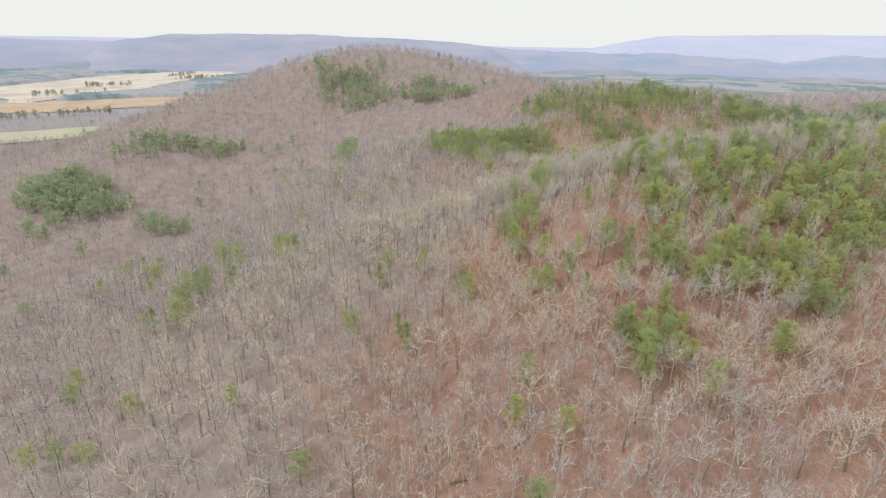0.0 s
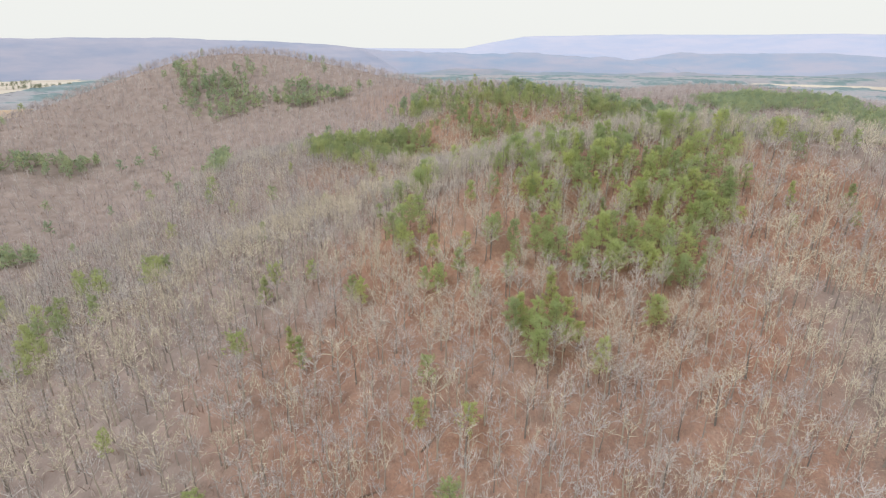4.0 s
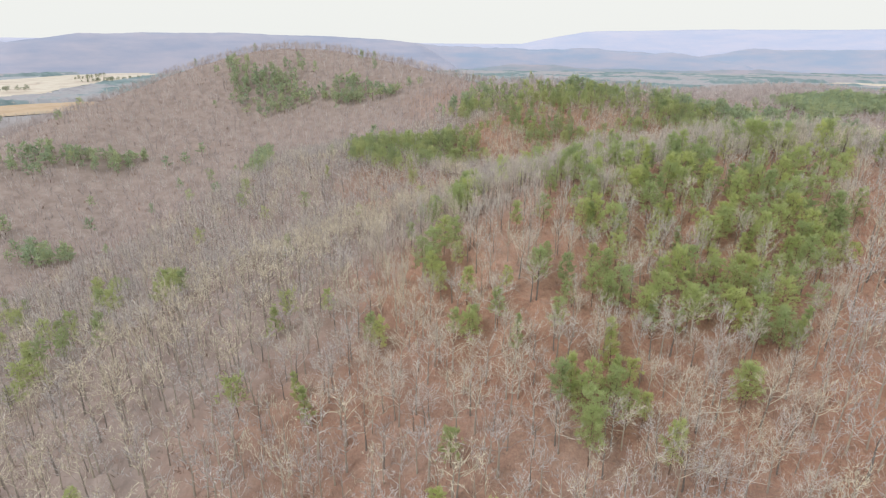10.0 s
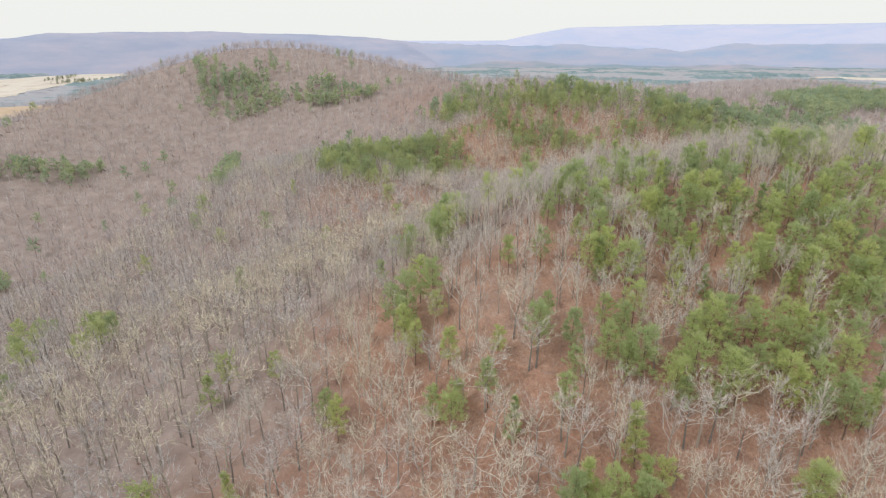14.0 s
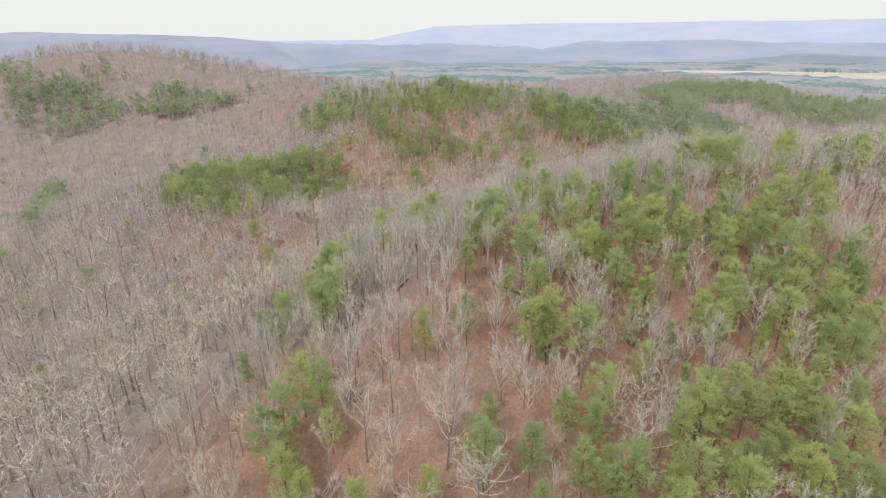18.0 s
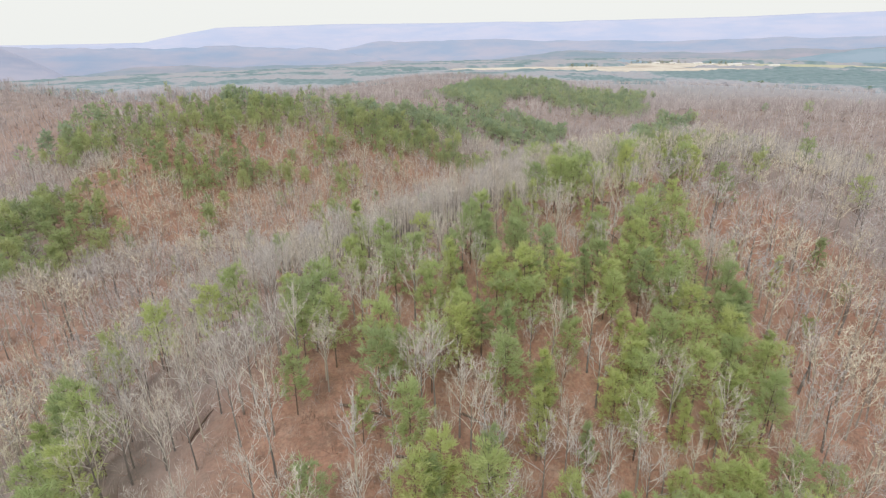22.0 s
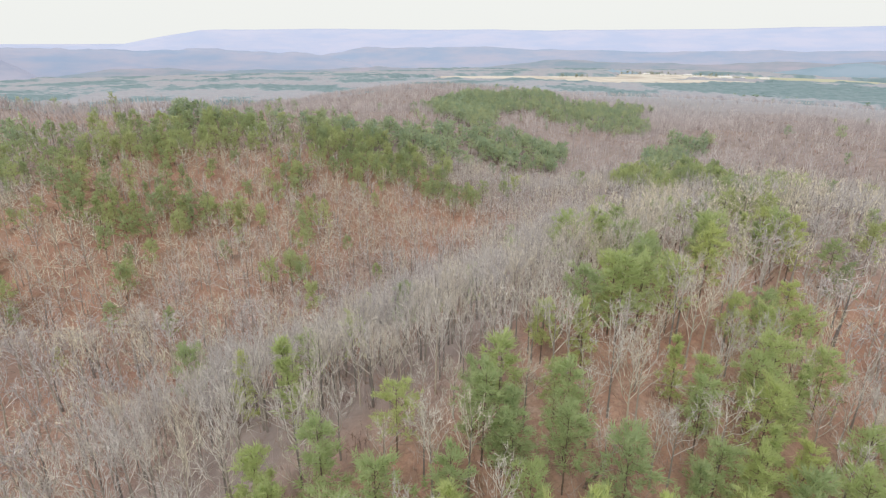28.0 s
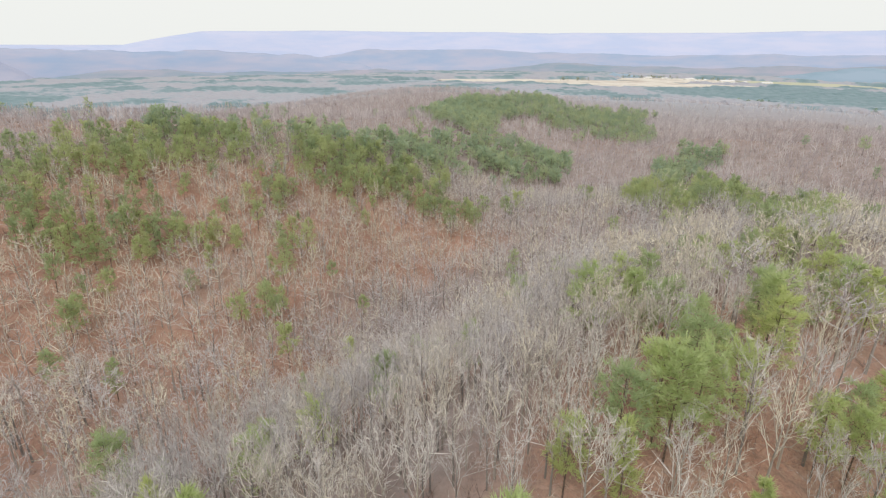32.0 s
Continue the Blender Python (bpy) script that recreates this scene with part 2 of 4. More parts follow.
FAR_HILLS = [
    (802, 889, 36, 435, 286, -55),
    (-284, 847, 44.9, 170, 199, 5),
    (179, 404, 25.8, 84, 75, 0),
    (-48, 468, 27.9, 86, 64, 0),
    (39, 628, 37, 135, 89, 11),
    (320, 578, 17, 42, 42, 0),
    (240, 640, -15, 48, 42, 0),
    (560, 890, -11, 150, 110, -40),
    (140, 405, 13, 45, 45, 0),
    (190, 545, -6, 42, 42, 0),
    (-1620, 1420, 11, 675, 675, 0),
    (1215, 2295, 27, 1215, 810, 0),
]
# knolls and hollows on them: middle x, y, height, half width
KNOLLS = [
    (-23, 90, 4.4, 28),
    (-107, 107, 4.0, 28),
    (-220, 138, 3.5, 80),
    (-23, 157, 4.8, 28),
    (111, 191, 10.9, 28),
    (44, 191, 3.9, 28),
    (61, 292, 3.5, 28),
    (-107, 308, 7.2, 28),
    (-40, 325, 5.0, 28),
    (87, 364, 7.8, 38),
    (-6, 392, 8.1, 28),
    (-361, 453, 8.1, 55),
    (233, 486, 6.1, 55),
    (68, 519, 10.4, 55),
    (398, 519, 14.8, 55),
    (-97, 519, 4.3, 55),
    (476, 594, 8.4, 120),
    (596, 714, 13.0, 80),
    (644, 714, 10.9, 80),
]
HOLLOWS = [
    (61, 124, -2.8, 28),
    (27, 140, -5.3, 28),
    (-57, 140, -7.1, 28),
    (10, 191, -6.5, 28),
    (-158, 224, -4.6, 28),
    (78, 224, -3.5, 28),
    (111, 258, -4.4, 28),
    (-74, 275, -4.8, 28),
    (10, 308, -7.4, 28),
    (-328, 321, -9.8, 55),
    (266, 354, -2.6, 55),
    (-107, 359, -10.1, 28),
    (-154, 396, -2.1, 170),
    (-196, 420, -10.2, 55),
    (-141, 426, -7.6, 28),
    (2, 453, -6.6, 55),
    (134, 519, -7.1, 55),
    (-172, 570, -8.7, 80),
    (308, 714, -8.5, 80),
]
HILLS = SPURS + FAR_HILLS + [(x, y, h, r, r, 0) for x, y, h, r in KNOLLS + HOLLOWS]
BASE = 35.0


def land(x, y):
    """Height of the ground; takes numbers or arrays."""
    z = BASE + 0.0 * x
    for hx, hy, h, rx, ry, turn in HILLS:
        c, s = math.cos(radians(turn)), math.sin(radians(turn))
        u, v = (c * (x - hx) + s * (y - hy)) / rx, (-s * (x - hx) + c * (y - hy)) / ry
        z = z + h * np.exp(-(u * u + v * v) / 2)
    # small gullies and spurs
    near = np.exp(-((x * x + (y - 330) ** 2) / (800.0 ** 2)))
    return z + near * (1.3 * np.sin(x / 17 + 1.3 * np.sin(y / 29)) * np.cos(y / 23) + 0.7 * np.sin(x / 7.3 + y / 9.1))


# dry slopes with red litter and tan oaks: middle x, y, half widths, turn in degrees, strength
WARM_SLOPES = [
    (0, 120, 92, 52, -5, 0.62),
    (0, 170, 80, 40, 0, 0.8),
    (25, 215, 62, 42, 20, 1.0),
    (88, 232, 52, 36, 25, 0.8),
    (60, 262, 50, 25, 25, 0.7),
    (-45, 425, 75, 65, 10, 0.95),
    (35, 455, 60, 55, -20, 0.85),
    (-15, 335, 70, 30, -15, 0.65),
    (-90, 300, 60, 45, -20, 0.6),
    (-90, 560, 130, 80, 0, 0.3),
    (450, 620, 160, 120, -30, 0.3),
]


def warmth(x, y):
    w = 0.0 * x
    for hx, hy, rx, ry, turn, k in WARM_SLOPES:
        c, s = math.cos(radians(turn)), math.sin(radians(turn))
        u, v = (c * (x - hx) + s * (y - hy)) / rx, (-s * (x - hx) + c * (y - hy)) / ry
        w = np.maximum(w, k * np.clip(1.6 - (u * u + v * v), 0, 1))
    return w


def mesh_of(name, verts, tris, mats, tint=None, index=None, smooth=False):
    """A triangle mesh from arrays."""
    me = bpy.data.meshes.new(name)
    verts, tris = np.asarray(verts, np.float32), np.asarray(tris, np.int32)
    me.vertices.add(len(verts))
    me.vertices.foreach_set("co", verts.ravel())
    me.loops.add(tris.size)
    me.loops.foreach_set("vertex_index", tris.ravel())
    me.polygons.add(len(tris))
    me.polygons.foreach_set("loop_start", np.arange(0, tris.size, 3, dtype=np.int32))
    me.polygons.foreach_set("loop_total", np.full(len(tris), 3, np.int32))
    if index is not None:
        me.polygons.foreach_set("material_index", np.asarray(index, np.int32))
    me.polygons.foreach_set("use_smooth", np.full(len(tris), smooth, bool))
    if tint is not None:
        at = me.attributes.new("tint", "FLOAT", "POINT")
        at.data.foreach_set("value", np.asarray(tint, np.float32))
    for m in mats:
        me.materials.append(m)
    me.update()
    me.validate()
    return me


def grid_tris(rows, cols, closed):
    i = np.arange(rows - 1)[:, None] * cols
    j = np.arange(cols if closed else cols - 1)[None]
    k = (j + 1) % cols
    a, b, c, d = (i + j).ravel(), (i + k).ravel(), (i + cols + k).ravel(), (i + cols + j).ravel()
    return np.r_[np.c_[a, b, c], np.c_[a, c, d]]


def build_ground():
    r = np.r_[0.04, np.arange(3, 300, 5.0), np.geomspace(300, 4750, 80)]
    th = np.linspace(0, 2 * np.pi, 240, endpoint=False)
    x = (r[:, None] * np.sin(th)).ravel()
    y = (r[:, None] * np.cos(th)).ravel() + 190
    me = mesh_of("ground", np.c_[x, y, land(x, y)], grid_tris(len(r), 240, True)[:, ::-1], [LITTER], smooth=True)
    me.attributes.new("warmth", "FLOAT", "POINT").data.foreach_set("value", warmth(x, y).astype(np.float32))
    tagged(new("ground", me), "wooded hills covered in russet leaf litter, open plain beyond", "ground", kind="structure")


build_ground()


# ---- trees ----
class Piece:
    """Grows a triangle mesh."""

    def __init__(self):
        self.v, self.t, self.n = [], [], 0

    def add(self, v, t):
        self.v.append(np.asarray(v, float))
        self.t.append(np.asarray(t, int) + self.n)
        self.n += len(v)

    def tube(self, pts, radii, sides):
        pts = np.asarray(pts, float)
        rings = []
        for k, p in enumerate(pts):
            d = pts[min(k + 1, len(pts) - 1)] - pts[max(k - 1, 0)]
            d = d / (np.linalg.norm(d) + 1e-9)
            e = np.cross(d, (0.3, 1.0, 0.2) if abs(d[1]) < 0.9 else (1.0, 0.2, 0.1))
            e = e / np.linalg.norm(e)
            f = np.cross(d, e)
            th = np.arange(sides) * 2 * np.pi / sides
            rings.append(p + radii[k] * (np.cos(th)[:, None] * e + np.sin(th)[:, None] * f))
        self.add(np.concatenate(rings), grid_tris(len(pts), sides, True))

    def sliver(self, p, q, width, rng):
        d = q - p
        e = np.cross(d, rng.normal(size=3))
        e = e / (np.linalg.norm(e) + 1e-9) * width / 2
        self.add([p - e, p + e, q], [[0, 1, 2]])

    def done(self):
        return np.concatenate(self.v), np.concatenate(self.t)


def unit(az, up):
    return np.array([math.cos(az) * math.cos(up), math.sin(az) * math.cos(up), math.sin(up)])


def bare_tree(seed, height, stout=1.0, fine=True):
    """A leafless broadleaf tree: the trunk, and the crown of limbs, branches and twigs."""
    rng = np.random.default_rng(seed)
    trunk, crown = Piece(), Piece()
    lean = rng.normal(0, 0.035, 2)
    wob = rng.normal(0, 0.012, (7, 2)) * height
    steps = np.linspace(0, 1, 5)
    top = 0.86

    def axis(s):
        k = np.interp(s, np.linspace(0, 1, 7), wob[:, 0]), np.interp(s, np.linspace(0, 1, 7), wob[:, 1])
        h = s * height * top
        return np.array([lean[0] * h + k[0] * s, lean[1] * h + k[1] * s, h - 0.4 * (s == 0)])

    r0 = height * rng.uniform(0.0105, 0.014)
    trunk.tube([axis(s) for s in steps], [stout * r0 * ((1 - s) ** 0.8 * 0.92 + 0.08) for s in steps], 5)
    limbs = 13 if fine else 10
    low = rng.uniform(0.28, 0.5)
    spread = rng.uniform(0.30, 0.40) * height
    turn = rng.uniform(0, 6.28)
    for k in range(limbs):
        s = low + (0.98 - low) * (k + rng.uniform(0, 0.7)) / limbs
        turn += 2.4 + rng.normal(0, 0.5)
        up = rng.uniform(0.35, 1.0) if stout > 1.31 else rng.uniform(0.6, 1.25)
        length = spread * (1.25 - 0.75 * (s - low) / (1 - low)) * rng.uniform(0.75, 1.3)
        rl = r0 * (0.46 - 0.26 * s) * stout
        # a crooked limb, in four lengths
        way, rise, pts = turn, up, [axis(s)]
        for q in range(4):
            pts.append(pts[-1] + unit(way, rise) * length * (0.36, 0.34, 0.3, 0.26)[q])
            way, rise = way + rng.normal(0, 0.42), min(1.5, rise + rng.normal(0.12, 0.3))
        if fine:
            crown.tube(pts, [rl, rl * 0.8, rl * 0.6, rl * 0.38, rl * 0.1], 3)
        else:
            crown.sliver(pts[0], pts[1] + (pts[1] - pts[0]) * 0.5, rl * 2.6, rng)
            crown.sliver(pts[1], pts[2] + (pts[2] - pts[1]) * 0.4, rl * 2.1, rng)
            crown.sliver(pts[2], pts[4], rl * 1.6, rng)
        for _ in range(6 if fine else 4):
            w = rng.uniform(0.7, 4.0)
            i = min(3, int(w))
            q = pts[i] + (pts[i + 1] - pts[i]) * (w - i)
            d = unit(turn + rng.choice((-1, 1)) * rng.uniform(0.4, 1.4), up + rng.uniform(-0.35, 0.6))
            far = length * rng.uniform(0.24, 0.46)
            m = q + d * far * 0.62
            d = d + rng.normal(0, 0.4, 3) + (0, 0, 0.15)
            e = m + d / np.linalg.norm(d) * far * 0.5
            crown.sliver(q, m + (m - q) * 0.3, rl * (1.0 if fine else 1.5), rng)
            crown.sliver(m, e, rl * (0.75 if fine else 1.2), rng)
            for _ in range(3 if fine else 2):
                g = q + (m - q) * rng.uniform(0.3, 1.0) if rng.uniform() < 0.4 else m + (e - m) * rng.uniform(0.0, 0.9)
                d2 = d + rng.normal(0, 0.6, 3) + (0, 0, 0.25)
                crown.sliver(g, g + d2 / np.linalg.norm(d2) * length * rng.uniform(0.14, 0.3), (0.055 if fine else 0.08) * stout, rng)
        for _ in range(4):
            d2 = unit(way + rng.normal(0, 0.8), rise + rng.normal(-0.2, 0.4))
            crown.sliver(pts[3], pts[3] + d2 * length * rng.uniform(0.25, 0.5), 0.065 if fine else 0.09, rng)
    return trunk.done(), crown.done()


def fan_tree(seed, height, lod):
    """A leafless tree seen from farther off: a trunk and a broom of ascending limbs with twigs."""
    rng = np.random.default_rng(seed)
    trunk, crown = Piece(), Piece()
    top = np.array([rng.normal(0, 0.04) * height, rng.normal(0, 0.04) * height, 0.8 * height])
    foot = np.array([0, 0, -0.4])
    r0 = height * rng.uniform(0.011, 0.015)
    if lod == 1:
        trunk.tube([foot, foot + (top - foot) * 0.6, top], [r0, r0 * 0.7, r0 * 0.15], 3)
    else:
        trunk.sliver(foot, top, r0 * 2.6, rng)
    spread = rng.uniform(0.32, 0.45) * height
    fork = rng.uniform(0.2, 0.4)
    limbs = (12, 11, 6)[lod - 1]
    turn = rng.uniform(0, 6.28)
    for k in range(limbs):
        turn += 2.4 + rng.normal(0, 0.4)
        out_r = spread * math.sqrt((k + rng.uniform(0.2, 0.9)) / limbs)
        f = out_r / spread
        p = foot + (top - foot) * (fork + (0.8 - fork) * (1 - f) * rng.uniform(0.5, 1.0))
        e = np.array([out_r * math.cos(turn), out_r * math.sin(turn), height * (0.98 - 0.5 * f * f) * rng.uniform(0.88, 1.05)])
        m = p + (e - p) * 0.5 + (e - p) * (0.34, 0.34, -0.06)
        w = (0.15, 0.34, 0.6)[lod - 1]
        if lod == 1:
            crown.sliver(p, m + (m - p) * 0.25, w * 1.4, rng)
            crown.sliver(m, e, w, rng)
        else:
            crown.sliver(m if rng.uniform() < 0.4 else p, e, w, rng)
        for _ in range((5, 1, 1)[lod - 1]):
            q = p + (m - p) * rng.uniform(0.5, 1.0) if rng.uniform() < 0.4 else m + (e - m) * rng.uniform(0.0, 0.7)
            d = (e - p) / np.linalg.norm(e - p) + rng.normal(0, 0.8, 3) + (0, 0, 0.2)
            crown.sliver(q, q + d / np.linalg.norm(d) * spread * rng.uniform(0.24, 0.5), w * (0.72 if lod == 1 else 0.85), rng)
    return trunk.done(), crown.done()


def tuft(piece, p, out_dir, size, blades, rng, wide=0.42):
    """A tuft of needles: blades that fan out from a twig's end."""
    base = out_dir / (np.linalg.norm(out_dir) + 1e-9) + (0, 0, 0.35)
    for _ in range(blades):
        d = base + rng.normal(0, 0.7, 3)
        d = d / np.linalg.norm(d)
        o = p + rng.normal(0, 0.22, 3) * size
        e = np.cross(d, rng.normal(size=3))
        e = e / (np.linalg.norm(e) + 1e-9) * size * wide * rng.uniform(0.6, 1.1) / 2
        q = o + d * size * rng.uniform(0.7, 1.2)
        piece.add([o - e * 0.6, o + e * 0.6, q], [[0, 1, 2]])


def pine_tree(seed, height, lod, young=False):
    """A pine: bare lower trunk with dead stubs, and an uneven crown of limbs with needle tufts."""
    rng = np.random.default_rng(seed)
    trunk, crown = Piece(), Piece()
    lean = rng.normal(0, 0.03, 2)
    r0 = height * 0.0105
    axis = lambda s: np.array([lean[0] * s * height, lean[1] * s * height, s * height - 0.4 * (s == 0)])
    steps = np.linspace(0, 0.98, (6, 3, 2, 2)[lod])
    trunk.tube([axis(s) for s in steps], [r0 * (1.0 - 0.85 * s) * (1, 1.2, 1.5, 2)[lod] for s in steps], (6, 4, 3, 3)[lod])
    low = rng.uniform(0.08, 0.16) if young else rng.uniform(0.26, 0.44)
    wide = rng.uniform(0.20, 0.27) * height * (0.85 if young else 1.0)
    limbs = (21, 15, 9, 6)[lod]
    turn = rng.uniform(0, 6.28)
    for k in range(limbs):
        f = (k + rng.uniform(0, 0.8)) / limbs
        s = low + (0.97 - low) * f
        p = axis(s)
        turn += 2.4 + rng.normal(0, 0.4)
        up = rng.uniform(-0.05, 0.3) + 0.5 * f
        shape = (1 - f) ** 0.7 if young else math.sin(math.pi * min(1.0, 0.34 + 0.56 * f)) ** 0.6
        length = wide * max(0.25, shape) * rng.uniform(0.7, 1.15)
        e = p + unit(turn, up) * length
        if lod == 0:
            trunk.tube([p, (p + e) / 2 + (0, 0, -0.1), e], [r0 * 0.28, r0 * 0.2, r0 * 0.06], 3)
        for j in range((8, 5, 3, 2)[lod]):
            w = rng.uniform(0.3, 1.05) if j else 1.0
            q = p + (e - p) * w + rng.normal(0, 0.17, 3) * length
            tuft(crown, q, unit(turn + rng.normal(0, 0.5), up), (0.08, 0.14, 0.23, 0.33)[lod] * height * rng.uniform(0.6, 1.0), (14, 6, 5, 4)[lod], rng, (0.30, 0.48, 0.6, 0.75)[lod])
    tuft(crown, axis(0.97), np.array([0, 0, 1.0]), 0.075 * height, (16, 8, 5, 4)[lod], rng, (0.3, 0.4, 0.42, 0.42)[lod])
    if lod == 0 and not young:
        for _ in range(6):
            s = rng.uniform(0.08, low)
            crown_dir = unit(rng.uniform(0, 6.28), rng.uniform(-0.2, 0.3))
            trunk.sliver(axis(s), axis(s) + crown_dir * rng.uniform(0.6, 1.8), 0.07, rng)
    return trunk.done(), crown.done()


def joined(name, places, templates, mats, label, category):
    """One mesh of many trees: places are rows of x, y, z, scale, turn, tint, and template."""
    places = np.asarray(places, float)
    if not len(places):
        return
    vs, ts, tints, index, n = [], [], [], [], 0
    for k, parts in enumerate(templates):
        rows = places[places[:, 6].astype(int) == k]
        if not len(rows):
            continue
        v = np.concatenate([p[0] for p in parts])
        t = np.concatenate([p[1] + o for p, o in zip(parts, np.cumsum([0] + [len(p[0]) for p in parts[:-1]]))])
        slot = np.concatenate([np.full(len(p[1]), min(i, len(mats) - 1)) for i, p in enumerate(parts)])
        c, s = np.cos(rows[:, 4])[:, None], np.sin(rows[:, 4])[:, None]
        sc = rows[:, 3][:, None]
        x = rows[:, 0][:, None] + sc * (c * v[:, 0] - s * v[:, 1])
        y = rows[:, 1][:, None] + sc * (s * v[:, 0] + c * v[:, 1])
        z = rows[:, 2][:, None] + sc * v[:, 2]
        vs.append(np.stack([x, y, z], -1).reshape(-1, 3))
        ts.append((t[None] + (np.arange(len(rows)) * len(v))[:, None, None] + n).reshape(-1, 3))
        tints.append(np.repeat(rows[:, 5], len(v)))
        index.append(np.tile(slot, len(rows)))
        n += len(v) * len(rows)
    me = mesh_of(name, np.concatenate(vs), np.concatenate(ts), mats, np.concatenate(tints), np.concatenate(index))
    return tagged(new(name, me), label, category, kind="stuff")


# ---- where the woods stand ----
# pine stands: middle x, y, half widths along and across, turn in degrees, share of pines
WEST_STANDS = [
    (-454, 245, 52.6, 28.6, 1, 1.34),
    (-421, 208, 22.4, 13.8, -2, 0.67),
    (-323, 261, 31.3, 12.8, -26, 0.95),
    (-167, 189, 16.4, 3.5, -46, 1.01),
    (-176, 156, 18.9, 4.9, -27, 0.4),
    (-246, 166, 14.6, 3.6, -34, 0.9),
    (-170, 130, 16.1, 5.6, -29, 0.8),
    (-182, 120, 12.4, 3.5, -24, 0.75),
    (-179, 141, 15.4, 4.5, -32, 0.6),
    (-159, 74, 11.5, 3.5, -18, 0.8),
    (-161, 69, 7.5, 3.5, -4, 0.4),
    (-148, 79, 4.7, 3.5, -20, 0.5),
    (-294, 182, 20.9, 5.7, -27, 0.4),
    (-373, 216, 13.6, 6.2, -28, 0.3),
    (-187, 94, 6.3, 3.5, -11, 0.4),
    (-163, 181, 14.7, 3.5, -36, 0.78),
]
WEST_OUTER_STANDS = [
    (-205, 180, 22.2, 5.7, -18, 0.35),
    (-160, 146, 10.5, 3.5, -25, 0.7),
    (-184, 146, 24.5, 6, -24, 0.5),
    (-167, 126, 8.8, 3.5, -23, 0.8),
]
FRONT_STANDS = [
    (-16, 162, 11.4, 6.3, 86, 0.7),
    (-40, 160, 6.4, 3.5, -51, 0.7),
    (-30, 150, 5.8, 3.5, 3, 0.5),
    (-63, 148, 5.3, 3.5, -51, 0.6),
    (-51, 146, 3.6, 3.5, -31, 0.4),
    (-36, 147, 3.5, 3.5, -33, 0.85),
    (1, 145, 8.7, 5.8, 69, 0.7),
    (-9, 139, 5.6, 4.3, 51, 0.5),
    (-3, 132, 3.5, 3.5, 83, 0.75),
    (27, 149, 6.2, 3.5, 68, 0.4),
    (19, 157, 4.6, 3.5, 41, 0.4),
    (41, 159, 4.9, 3.5, 59, 0.4),
    (-70, 127, 3.5, 3.5, -41, 0.7),
    (-43, 165, 4.9, 3.5, -37, 0.5),
    (-24, 164, 6, 3.5, 2, 0.55),
]
SPUR_STANDS = [
    (14, 176, 21.3, 9.7, 32, 1.12),
    (31, 181, 16.4, 10, 42, 1.12),
    (-1, 171, 9.8, 6.3, 89, 0.95),
    (-51, 170, 10.9, 4.7, -57, 0.62),
    (-41, 179, 9.7, 5.7, -48, 0.35),
    (42, 176, 7.3, 4.5, 52, 0.78),
    (47, 263, 17.6, 8.1, 58, 0.67),
    (-13, 187, 7.6, 5.1, 77, 0.84),
    (-2, 189, 8.7, 4.1, 78, 0.67),
    (16, 199, 8.3, 6.1, 42, 0.67),
    (29, 199, 8.1, 5.4, 48, 0.73),
    (53, 211, 16.4, 6.9, 49, 0.78),
    (-1, 174, 9.1, 6.3, 43, 0.84),
    (9, 175, 8.5, 5.2, 62, 0.84),
    (25, 182, 13.6, 6.2, 57, 0.9),
    (37, 182, 14, 6.5, 39, 0.84),
]
SADDLE_STANDS = [
    (-455, 369, 37.8, 27.6, 53, 0.75),
    (-477, 331, 23.7, 19, -10, 0.5),
    (-297, 405, 40.4, 11.3, -44, 0.7),
    (-442, 385, 30, 20.9, 46, 0.7),
    (-297, 403, 31.8, 10.3, -41, 0.75),
    (-126, 364, 53.4, 29.8, 81, 1.08),
    (-152, 355, 49.6, 23.7, -66, 0.94),
    (-129, 491, 65.5, 16.5, -60, 0.61),
]
HILL_STANDS = [
    (-52, 507, 41.5, 26, 84, 1.01),
    (35, 502, 46.5, 22.7, 58, 1.01),
    (82, 529, 41, 14.5, 55, 0.94),
    (-9, 526, 51, 22.3, 68, 0.54),
    (-76, 483, 26.5, 11.3, -75, 0.94),
    (-65, 515, 29.6, 13, 88, 0.81),
    (-28, 502, 26.8, 9.2, -87, 0.68),
    (24, 521, 38.1, 17, 72, 0.81),
    (33, 501, 26.2, 17.6, 46, 1.08),
    (61, 507, 46.5, 23.8, 60, 1.25),
    (80, 492, 34.1, 16.2, 62, 1.08),
    (89, 455, 17.5, 10.9, 11, 0.68),
    (-88, 452, 22.5, 6.1, -69, 0.68),
    (-33, 459, 10.6, 5.8, 60, 0.47),
    (-2, 457, 10, 8.7, 47, 0.54),
    (-51, 448, 53.1, 40.9, 3, 0.35),
]
HILL_OUTER_STANDS = [
    (-58, 495, 43.5, 41.2, 66, 0.47),
]
